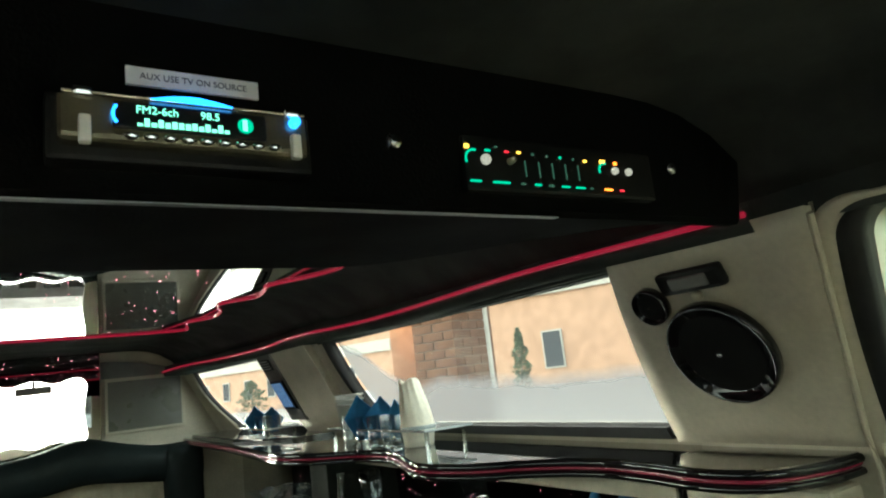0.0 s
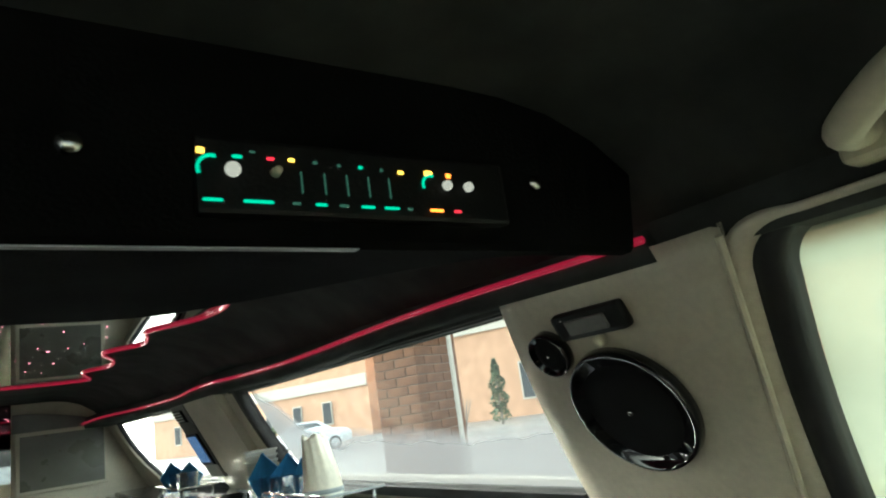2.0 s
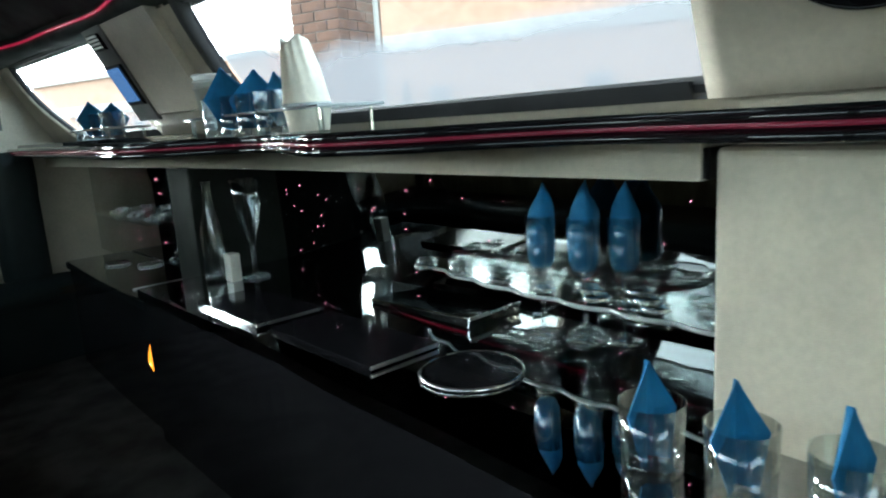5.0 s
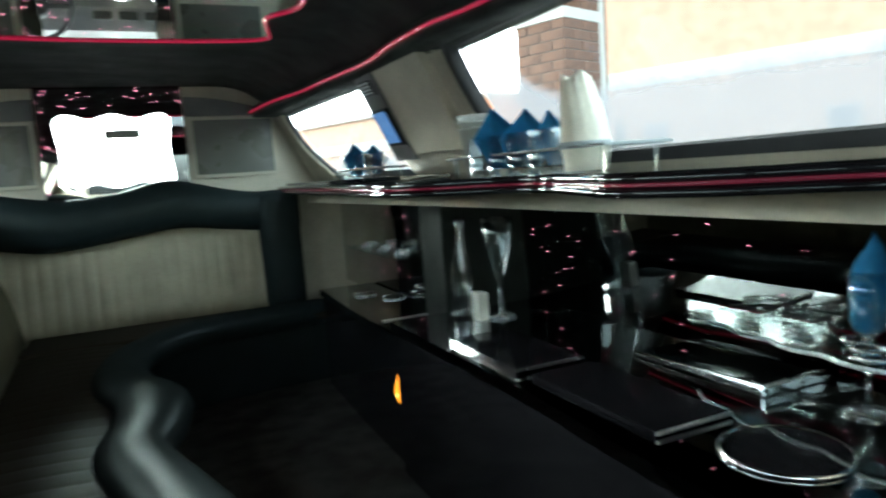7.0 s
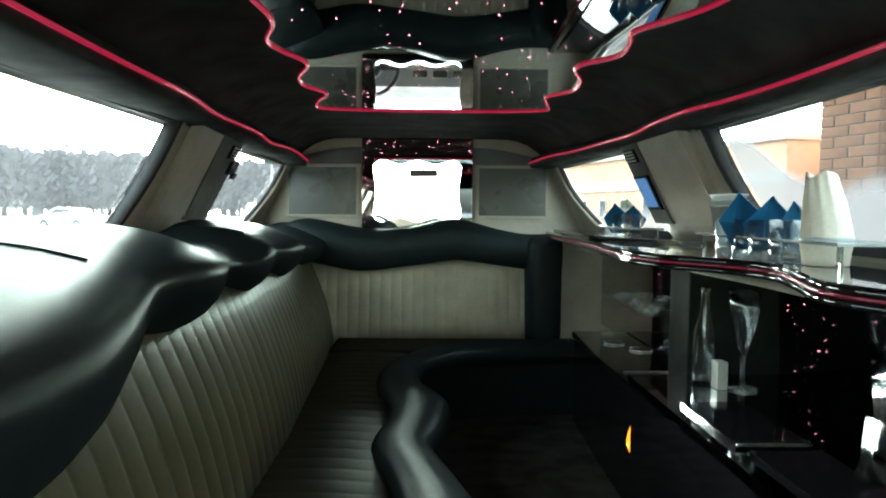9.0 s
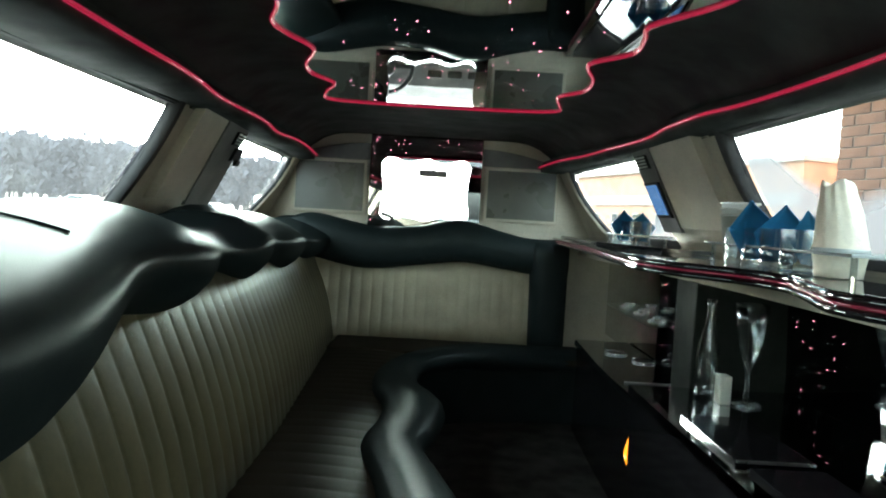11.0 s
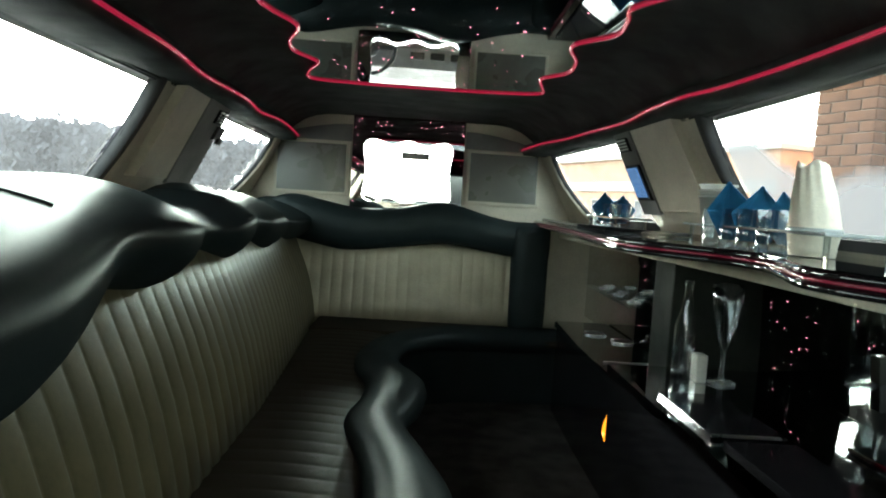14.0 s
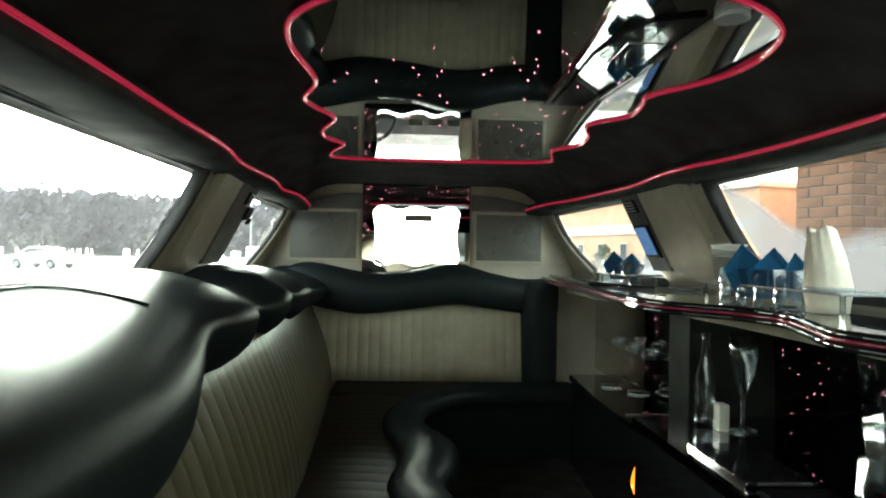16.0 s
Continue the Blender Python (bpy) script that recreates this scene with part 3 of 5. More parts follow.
def rect_like(hole, x0, x1, z0, z1):
    cx, cz = (x0 + x1) / 2, (z0 + z1) / 2
    hx, hz = sum(p[0] for p in hole) / len(hole), sum(p[1] for p in hole) / len(hole)
    out = []
    for x, z in hole:
        dx, dz = (x - hx) / 0.245, (z - hz) / 0.17
        s = 1 / max(abs(dx), abs(dz))
        out.append((cx + dx * s * (x1 - x0) / 2, cz + dz * s * (z1 - z0) / 2))
    return out


OUT = rect_like(HOLE, -0.345, 0.265, 0.925, 1.43)
structure("partition_panel", frame_plate(OUT, HOLE, Y_FRONT - 0.03, Y_FRONT + 0.02), BLACKMIRROR, "dark mirrored partition panel with a wavy opening and star lights", False, "partition")
for sd, xin, nm in ((-1, -0.345, "left"), (1, 0.265, "right")):
    structure(f"wall_north_{nm}", box_bm(min(xin, sd * 1.22), max(xin, sd * 1.22), Y_FRONT - 0.004, Y_FRONT + 0.05, 0.0, 0.93), BEIGE, "beige lower partition wall", False, "wall")
    rows = []
    for z in (0.93, 1.05, 1.17, 1.29, 1.5):
        xo = wall_x(sd, Y_FRONT, z) + sd * 0.018
        rows.append([(xin, Y_FRONT - 0.004, z), (xo, Y_FRONT - 0.004, z), (xo, Y_FRONT + 0.05, z), (xin, Y_FRONT + 0.05, z)])
    structure(f"wall_north_{nm}_high", grid_bm(rows, close_v=True, cap=True), BEIGE, "beige upper partition wall", False, "wall")
structure("wall_north_low", box_bm(-0.345, 0.265, Y_FRONT - 0.004, Y_FRONT + 0.05, 0.0, 0.925), BEIGE, "beige lower partition wall", False, "wall")
structure("wall_north_high", box_bm(-0.345, 0.265, Y_FRONT - 0.004, Y_FRONT + 0.05, 1.43, 1.5), BEIGE, "partition wall above the opening", False, "wall")
for x0, x1, lab in ((-0.765, -0.36, "dark flat screen in a beige frame, lit softly"), (0.285, 0.69, "dark flat screen in a beige frame")):
    tv = group("partition_screen", ((x0 + x1) / 2, Y_FRONT - 0.01, 1.13), lab, "screen")
    part("frame", box_bm(x0, x1, Y_FRONT - 0.024, Y_FRONT - 0.006, 0.985, 1.28, 0.004), BEIGE, tv)
    part("display", box_bm(x0 + 0.017, x1 - 0.017, Y_FRONT - 0.028, Y_FRONT - 0.018, 1.002, 1.263), SCREEN_SHEEN, tv)
for xs, nm in (((-0.76, -0.35), "left"), ((0.27, 0.69), "right")):
    rows = []
    for k in range(17):
        u = k / 16
        x = xs[0] + (xs[1] - xs[0]) * u
        zt = 1.30 + 0.075 * math.sin(math.pi * (u * 0.5 + (0.5 if nm == "right" else 0.0)))
        rows.append([(x, Y_FRONT - 0.022, 1.283), (x, Y_FRONT - 0.022, zt), (x, Y_FRONT - 0.006, zt), (x, Y_FRONT - 0.006, 1.283)])
    structure(f"trim_arch_{nm}", grid_bm(rows, close_v=True, cap=True), GREYTRIM, "grey fabric arch above the screen", False, "trim")


def stars(name, label, places, normal_axis, size=0.0028):
    """Small lit fibre ends, each a bead."""
    bm = bmesh.new()
    for p in places:
        bmesh.ops.create_icosphere(bm, subdivisions=1, radius=size * random.choice((0.7, 0.8, 1.0, 1.25)), matrix=Matrix.Translation(p))
    return tagged(part(name, bm, STAR), label, "star lights", kind="stuff")


random.seed(5)
pl = []
while len(pl) < 36:
    x, z = random.uniform(-0.335, 0.255), random.uniform(0.935, 1.42)
    if not (-0.30 < x < 0.22 and 0.95 < z < 1.32) and (z > 1.3 or random.random() < 0.45):
        pl.append((x, Y_FRONT - 0.031, z))
stars("star_lights", "tiny red fibre optic lights set in the partition panel", pl, "y", 0.0017)

# the driver's cab seen through the opening
structure("floor_cab", box_bm(-1.0, 1.0, 3.39, 5.3, 0.3, 0.34), CARPET, "dark cab floor", False, "floor")
structure("ceiling_cab", box_bm(-0.75, 0.72, 3.39, 4.15, 1.40, 1.44), GREYTRIM, "grey cab headliner", False, "ceiling")
for sx in (-1, 1):
    structure("wall_cab_" + ("left" if sx < 0 else "right"), box_bm(sx * 0.85 - 0.03, sx * 0.85 + 0.03, 3.39, 5.3, 0.0, 0.93), GREYTRIM, "grey cab door panel", False, "wall")
dash = group("dashboard", (0.0, 4.55, 0.75), "dark grey dashboard with vents and a glove box", "dashboard")
part("body", grid_bm([[(x, 4.35, 0.55), (x, 4.32, 0.78), (x, 4.40, 0.90), (x, 4.62, 0.945), (x, 5.1, 0.93), (x, 5.1, 0.55)] for x in (-0.82, -0.4, 0, 0.4, 0.82)], close_v=True, cap=True), DARKTRIM, dash, smooth=False)
for k in range(3):
    part("vent", box_bm(-0.10 + 0.14 * k, 0.0 + 0.14 * k, 4.325, 4.35, 0.80, 0.85, 0.006), MATTBLACK, dash)
wheel = group("steering_wheel", (-0.38, 4.1, 0.85), "black steering wheel with a round chrome badge", "steering wheel")
mw = pose(-0.38, 4.12, 0.83, 62, 0, 0)
part("rim", moved(tube_bm([(0.185 * math.cos(2 * math.pi * k / 32), 0.185 * math.sin(2 * math.pi * k / 32), 0) for k in range(32)], 0.014, 8, closed=True), mw), MATTBLACK, wheel, smooth=True)
part("hub", moved(lathe_bm([(0.075, -0.02), (0.08, 0.0), (0.06, 0.02), (0.001, 0.025)], 24), mw), MATTBLACK, wheel, smooth=True)
part("badge", moved(lathe_bm([(0.02, 0.02), (0.018, 0.028), (0.001, 0.029)], 16), mw), CHROME, wheel)
for sx in (-1, 1):
    part("spoke", moved(box_bm(0.06 if sx > 0 else -0.18, 0.18 if sx > 0 else -0.06, -0.014, 0.014, -0.008, 0.008, 0.004), mw), MATTBLACK, wheel)
part("column", tube_bm([(-0.38, 4.13, 0.82), (-0.38, 4.4, 0.70)], 0.03, 10), MATTBLACK, wheel)
rm = group("rear_view_mirror", (-0.02, 4.3, 1.29), "small interior mirror hanging by the windscreen", "mirror")
part("shell", box_bm(-0.12, 0.08, 4.28, 4.31, 1.265, 1.315, 0.012), MATTBLACK, rm)
part("stem", tube_bm([(-0.02, 4.30, 1.30), (-0.02, 4.22, 1.40)], 0.008, 8), MATTBLACK, rm)
ws = tagged(part("window_5", grid_bm([[(x, 5.05, 0.94), (x, 4.6, 1.22), (x, 4.16, 1.42), (x, 4.165, 1.426), (x, 4.605, 1.226), (x, 5.055, 0.946)] for x in (-0.8, -0.4, 0, 0.4, 0.8)], close_v=True, cap=True), WINGLASS), "sloping windscreen of the cab", "window", kind="structure")
ws.visible_shadow = False

# ---- ceiling mirror with its light tube ----
right_side = [(0.05, 2.175), (0.30, 2.165), (0.465, 2.12), (0.45, 1.98), (0.425, 1.84), (0.485, 1.72), (0.475, 1.56), (0.425, 1.38), (0.50, 1.25), (0.49, 1.12), (0.475, 1.03), (0.555, 0.88), (0.575, 0.74), (0.53, 0.58), (0.40, 0.46), (0.22, 0.41)]
left_side = [(0.02, 0.41), (-0.13, 0.46), (-0.25, 0.58), (-0.285, 0.74), (-0.275, 0.98), (-0.325, 1.14), (-0.315, 1.24), (-0.28, 1.38), (-0.335, 1.55), (-0.345, 1.68), (-0.30, 1.82), (-0.35, 1.96), (-0.37, 2.12), (-0.20, 2.165)]
loop2 = [Vector((x, y, 0)) for x, y in right_side + left_side]
smooth_loop = spline(loop2, 5, closed=True)
cm = group("ceiling_mirror", (0.06, 1.3, 1.418), "black mirrored ceiling panel with stepped edge and star lights", "mirror")
part("panel", prism_bm([(p.x, p.y) for p in smooth_loop], 1.404, 1.424), BLACKMIRROR, cm)
tagged(part("light_tube", tube_bm([(p.x, p.y, 1.402) for p in smooth_loop], 0.0048, 8, closed=True), LED, cm, "glowing red light tube", True))
pl = []
random.seed(9)
while len(pl) < 90:
    x, y = random.uniform(-0.5, 0.62), random.uniform(0.6, 2.1)
    if abs(x - 0.07) < 0.33:
        pl.append((x, y, 1.4035))
stars("star_lights", "tiny red fibre optic lights set in the ceiling mirror", pl, "z", 0.0011)

# ---- light rails over the windows ----


RAIL_R = [(p.x, p.y) for p in spline([(-0.25, 0.040, 0), (0.0, 0.045, 0), (0.2, 0.048, 0), (0.7, 0.052, 0), (1.2, 0.07, 0), (1.4, 0.096, 0), (1.66, 0.088, 0), (1.9, 0.062, 0), (2.24, 0.085, 0), (2.6, 0.082, 0), (2.9, 0.115, 0), (3.3, 0.135, 0)], 6)]
RAIL_L = [(p.x, p.y) for p in spline([(-1.2, 0.14, 0), (0.8, 0.145, 0), (1.235, 0.132, 0), (1.57, 0.092, 0), (1.98, 0.122, 0), (2.3, 0.10, 0), (2.6, 0.125, 0), (3.3, 0.10, 0)], 6)]


def rail(side, y0, y1, label):
    pts = []
    n = 60
    for k in range(n + 1):
        y = y0 + (y1 - y0) * k / n
        x = wall_x(side, y, Z_TOP)
        x -= side * lerp_table(RAIL_R if side > 0 else RAIL_L, y)
        pts.append((x, y, 1.292 + 0.004 * math.sin(5 * y)))
    r = group("light_rail", pts[n // 2], label, "light rail")
    part("light_tube", tube_bm(pts, 0.005, 8), LED, r, "glowing red light tube", True)
    rows = []
    for x, y, z in pts:
        xw = wall_x(side, y, 1.27) + side * 0.02
        rows.append([(x + side * 0.006, y, z - 0.004), (x + side * 0.012, y, z - 0.026), (xw, y, z - 0.03), (xw, y, z + 0.05), (x + side * 0.02, y, z + 0.03)])
    part("valance", grid_bm(rows, close_v=True, cap=True), HEADLINER, r, "black padded valance", True)


rail(1, -0.195, 3.26, "glowing red light tube above the bar windows")
rail(-1, -1.2, 3.26, "glowing red light tube above the couch windows")


# ---- couch along the side and bench along the partition ----
def ell(u, p=2.6):
    c, s = math.cos(u), math.sin(u)
    return math.copysign(abs(c) ** (2 / p), c), math.copysign(abs(s) ** (2 / p), s)


couch = group("side_couch", (-0.5, 1.2, 0.0), "long side couch with beige pleated back and black leather bolsters", "couch")
rows = []
for i in range(0, 1001):
    y = -0.9 + 4.1 * i / 1000
    ph = (y / 0.068) % 1.0
    puff = 0.010 * math.sqrt(max(0.0, 1 - (2 * ph - 1) ** 2))
    base = lerp_table([(0, -0.375), (1.6, -0.385), (2.95, -0.465), (3.3, -0.49)], y)
    rows.append([(base - 0.16 * k / 5 - puff * math.sin(math.pi * min(1, (k + 0.8) / 5)) * -1 - 0.02 * math.sin(math.pi * k / 5) * -1, y, 0.33 + 0.50 * k / 5) for k in range(6)] + [(-0.74, y, 0.83), (-0.74, y, 0.33)])
part("backrest", grid_bm(rows, close_v=True, cap=True), BEIGE_PLEAT_SHADED, couch, "beige leather back with upright pleats", True)
TOPZ = [(-0.9, 0.96), (0.0, 0.97), (0.45, 0.955), (0.95, 0.985), (1.2, 0.975), (1.5, 0.932), (1.76, 0.99), (2.05, 0.948), (2.35, 0.97), (2.7, 0.925), (3.0, 0.93), (3.3, 0.96)]
BOTZ = [(-0.9, 0.62), (0.3, 0.62), (0.6, 0.67), (0.82, 0.755), (1.0, 0.74), (1.15, 0.74), (1.41, 0.79), (1.62, 0.748), (1.78, 0.745), (2.0, 0.775), (2.2, 0.738), (2.4, 0.732), (2.62, 0.762), (2.85, 0.735), (3.3, 0.73)]
FRONTX = [(-0.9, -0.36), (0.3, -0.35), (0.6, -0.385), (0.82, -0.44), (1.0, -0.42), (1.15, -0.42), (1.41, -0.495), (1.62, -0.455), (1.78, -0.455), (2.0, -0.525), (2.2, -0.485), (2.4, -0.485), (2.62, -0.545), (2.85, -0.515), (3.3, -0.51)]


def smooth_table(tab, per=10):
    return [(p.x, p.y) for p in spline([(a, b, 0) for a, b in tab], per)]


def soften(tab, width):
    """Rounds the peaks of a table."""
    out = []
    for k in range(101):
        y = tab[0][0] + (tab[-1][0] - tab[0][0]) * k / 100
        w = [math.exp(-0.5 * (d / 3) ** 2) for d in range(-6, 7)]
        out.append((y, sum(wi * lerp_table(tab, y + d * width / 3) for wi, d in zip(w, range(-6, 7))) / sum(w)))
    return out


tz, bz, fx = soften([(a, b + 0.026) for a, b in smooth_table(TOPZ)], 0.045), soften(smooth_table(BOTZ), 0.045), soften(smooth_table(FRONTX), 0.045)
rows = []
for i in range(141):
    y = -0.9 + 4.15 * i / 140
    t, b, f = lerp_table(tz, y), lerp_table(bz, y), lerp_table(fx, y)
    back = wall_x(-1, y, 0.93) + 0.03
    ring = []
    for k in range(28):
        c, s = ell(2 * math.pi * k / 28, 2.05)
        x = (f + back) / 2 + (f - back) / 2 * c
        z = (t + b) / 2 + (t - b) / 2 * s
        z -= 0.075 * ((c + 1) / 2) ** 1.4 * max(0.0, s)
        ring.append((x, y, z))
    rows.append(ring)
lum = part("lumbar_bolster", grid_bm(rows, close_v=True, cap=True), BLACK_LEATHER, couch, "wavy padded black leather bolster", True)
for y in (0.62, 1.62, 2.45):
    seam = []
    for k in range(25):
        u = k / 24
        yy = y + 0.10 * u ** 2
        t, b, f = lerp_table(tz, yy), lerp_table(bz, yy), lerp_table(fx, yy)
        back = wall_x(-1, yy, 0.93) + 0.03
        c = -0.8 + 1.3 * u
        s = (1 - abs(c) ** 2.05) ** (1 / 2.05)
        seam.append(((f + back) / 2 + (f - back) / 2 * c, yy, (t + b) / 2 + (t - b) / 2 * s - 0.075 * ((c + 1) / 2) ** 1.4 * s + 0.0015))
    part("seam", tube_bm(seam, 0.0022, 6), BLACK_LEATHER, lum)
rows = []
for i in range(641):
    y = -0.9 + 3.95 * i / 640
    ph = (y / 0.075) % 1.0
    puff = 0.007 * math.sqrt(max(0.0, 1 - (2 * ph - 1) ** 2))
    rows.append([(-0.48, y, 0.30)] + [(-0.48 + 0.44 * k / 6, y, 0.325 + 0.6 * puff * math.sin(math.pi * (k + 0.3) / 6.6) + 0.012 * math.sin(math.pi * k / 6)) for k in range(7)] + [(-0.04, y, 0.12), (-0.48, y, 0.12)])
part("seat", grid_bm(rows, close_v=True, cap=True), SEATTAN_SHADED, couch, "brown-beige leather seat with cross pleats", True)
BOL = [(0.84, 2.93), (0.45, 2.90), (0.15, 2.82), (-0.03, 2.60), (-0.085, 2.35), (-0.06, 2.12), (0.005, 1.93), (0.0, 1.72), (-0.035, 1.52), (0.03, 1.27), (0.075, 1.05), (0.075, 0.8), (0.02, 0.5), (0.03, 0.2), (0.10, -0.1), (0.04, -0.5)]
path = spline([(x, y, 0.325) for x, y in BOL], 8)
rad = [0.098 + 0.010 * math.sin(i * 0.16) for i in range(len(path))]
part("seat_bolster", tube_bm(path, rad, 16, flat=0.55), BLACK_LEATHER, couch, "wavy padded black leather seat edge", True)
outl = [(p.x, p.y) for p in path]
part("seat_base", prism_bm([(0.83, 3.2), (-0.48, 3.2), (-0.48, -0.5)] + outl[::-1], 0.0, 0.30), BLACK_LEATHER, couch)

bench = group("front_bench", (0.1, 3.1, 0.0), "bench along the partition with beige back in a black leather frame", "bench")
rows = []
for i in range(241):
    x = -0.62 + 1.22 * i / 240
    ph = (x / 0.058) % 1.0
    puff = 0.007 * math.sqrt(max(0.0, 1 - (2 * ph - 1) ** 2))
    rows.append([(x, 3.14 + 0.08 * k / 5 - puff * math.sin(math.pi * (k + 0.5) / 6), 0.33 + 0.48 * k / 5) for k in range(6)] + [(x, 3.30, 0.81), (x, 3.30, 0.33)])
part("backrest", grid_bm(rows, close_v=True, cap=True), BEIGE_SMOOTH, bench, "beige leather back with upright pleats", True)
BT = smooth_table([(-0.75, 0.95), (-0.61, 0.98), (-0.31, 0.93), (-0.07, 0.94), (0.16, 0.985), (0.40, 0.93), (0.55, 0.905), (0.735, 0.91)])
BB = smooth_table([(-0.75, 0.75), (-0.61, 0.745), (-0.35, 0.70), (-0.06, 0.73), (0.18, 0.76), (0.40, 0.735), (0.55, 0.715), (0.735, 0.70)])
rows = []
for i in range(81):
    x = -0.74 + 1.475 * i / 80
    t, b = lerp_table(BT, x), lerp_table(BB, x)
    rows.append([(x, 3.20 + 0.095 * ell(2 * math.pi * k / 20, 2.8)[0], (t + b) / 2 + (t - b) / 2 * ell(2 * math.pi * k / 20, 2.8)[1]) for k in range(20)])
part("lumbar_bolster", grid_bm(rows, close_v=True, cap=True), BLACK_LEATHER, bench, "wavy padded black leather bolster", True)
bm = box_bm(0.545, 0.735, 3.07, 3.30, 0.30, 0.90, 0.075, 6)
part("arm_post", bm, BLACK_LEATHER, bench, "padded black leather upright", True)
part("seat", box_bm(-0.46, 0.82, 2.82, 3.18, 0.305, 0.345, 0.02, 3), SEATTAN_SHADED, bench, "brown-beige leather seat", True)

# ---- bar: wavy top, lit edge, mirror-black recess and lower counter ----
EDGE = [(0.672, 3.28), (0.668, 2.9), (0.655, 2.3), (0.615, 1.75), (0.60, 1.45), (0.645, 1.27), (0.735, 1.13), (0.765, 0.98), (0.715, 0.80), (0.665, 0.64), (0.70, 0.49), (0.785, 0.37), (0.832, 0.25), (0.83, 0.12), (0.81, 0.0), (0.815, -0.07), (0.85, -0.125), (0.94, -0.158), (1.03, -0.16)]
edge = spline([(x, y, 0) for x, y in EDGE], 6)
bar = group("bar_counter", (0.85, 1.5, 0.9), "wavy-edged black gloss bar top with a red lit edge", "bar")
inner = [(p.x, p.y) for p in edge]
outer = [(wall_x(1, y, 0.93) + 0.03, y) for y in (-0.155, 0.6, 1.5, 2.4, 3.28)]
part("slab", prism_bm(inner + outer, 0.884, 0.918, 0.005), BARTOP, bar)
part("light_tube", tube_bm([(p.x - 0.005, p.y, 0.900) for p in edge], 0.0030, 8), LEDBAR, bar, "glowing red light tube", True)
part("lower_bead", tube_bm([(p.x - 0.003, p.y, 0.8885) for p in edge], 0.0065, 8), GLOSS, bar, "black gloss bead", True)
part("upper_bead", tube_bm([(p.x + 0.004, p.y, 0.9085) for p in edge], 0.008, 8), GLOSS, bar, "black gloss bead", True)
tray = prism_bm([(0.70, 3.2), (0.70, 2.75), (0.685, 2.3), (0.72, 2.0), (0.80, 1.86), (0.95, 1.80), (0.95, 3.2)], 0.919, 0.932, 0.004)
tagged(part("serving_tray", tray, GLOSS), "black gloss serving tray lying on the bar top", "tray")
structure("trim_valance", side_bm(1, 0.14, 3.25, 0.828, 0.883, inset=0.10, thick=0.0, ny=16), BEIGE, "beige strip under the bar top", False, "trim")
structure("wall_bar_back", grid_bm([[(1.215, y, 0.40), (1.195, y, 0.829), (1.218, y, 0.829), (1.238, y, 0.40)] for y in (0.13, 1.80)], close_v=True, cap=True), RECESSMIRROR, "black mirrored back of the bar recess", False, "wall")
cab = group("bar_cabinet", (0.86, 1.2, 0.0), "low black gloss cabinet under the bar", "cabinet")
CE = spline([(0.925, -0.22, 0), (0.80, -0.21, 0), (0.71, -0.12, 0), (0.68, 0.08, 0), (0.69, 0.45, 0), (0.69, 0.7, 0), (0.705, 1.0, 0), (0.70, 1.35, 0), (0.70, 1.78, 0)], 5)
ce = [(p.x, p.y) for p in CE]
part("body", prism_bm([(x + 0.012, y) for x, y in ce] + [(1.21, 1.78), (1.21, 0.13), (0.925, 0.13)], 0.0, 0.46), GLOSS, cab)
part("worktop", prism_bm(ce + [(1.21, 1.78), (1.21, 0.13), (0.925, 0.13)], 0.461, 0.49, 0.0012), COUNTER, cab)
part("front_body", prism_bm([(0.735, 1.785), (0.735, 2.3), (0.75, 2.85), (0.995, 2.85), (0.995, 1.785)], 0.0, 0.41), GLOSS, cab)
part("front_worktop", prism_bm([(0.722, 1.785), (0.722, 2.3), (0.74, 2.86), (0.995, 2.86), (0.995, 1.785)], 0.411, 0.44, 0.005), COUNTER, cab)
al = part("amber_light", lathe_bm([(0.001, 0.0), (0.009, 0.02), (0.014, 0.04), (0.011, 0.06), (0.001, 0.095)], 10, (0.722, 1.81, 0.213)), AMBER, cab, "amber courtesy light", True)
part("bulb", lathe_bm([(0.001, 0.0), (0.004, 0.008), (0.001, 0.018)], 8, (0.7135, 1.806, 0.238)), AMBERCORE, al, "bright bulb", True)
structure("wall_bar_front", box_bm(1.0, 1.02, 1.80, Y_FRONT - 0.01, 0.40, 0.83), CUBBYMIRROR, "mirrored back of the front cubby", False, "wall")
structure("wall_bar_end", box_bm(0.93, 1.235, -0.15, 0.125, 0.0, 0.871, 0.012, 3), BEIGE, "beige padded end panel under the bar", False, "wall")
random.seed(3)
stars("star_lights", "tiny red fibre optic lights in the bar recess", [(1.2085 - 0.0466 * (z - 0.52), random.uniform(0.2, 1.75), z) for z in [random.uniform(0.52, 0.78) for k in range(34)]] + [(0.998, random.uniform(2.05, 3.1), random.uniform(0.5, 0.78)) for k in range(16)], "x", 0.0010)


def ring_holder(x, y, r, label, z=0.44):
    o = group("ring_holder", (x, y, z), label, "holder")
    part("rim", lathe_bm([(r * 0.93, 0.0), (r * 0.94, 0.005), (r * 0.975, 0.007), (r, 0.004), (r, 0.0)], 40, (x, y, z + 0.001)), CHROME, o, smooth=True)
    part("well", lathe_bm([(r * 0.935, 0.004), (r * 0.91, 0.0015), (0.001, 0.001), (r * 0.935, 0.0005)], 40, (x, y, z + 0.001)), GLOSS, o, "dark hollow well")


ring_holder(0.872, 0.53, 0.094, "round steel ice bucket well with chrome rim", 0.49)
ring_holder(0.86, 2.55, 0.05, "round chrome cup holder sunk in the counter")
ring_holder(0.935, 2.40, 0.05, "round chrome cup holder sunk in the counter")

# ---- glassware ----


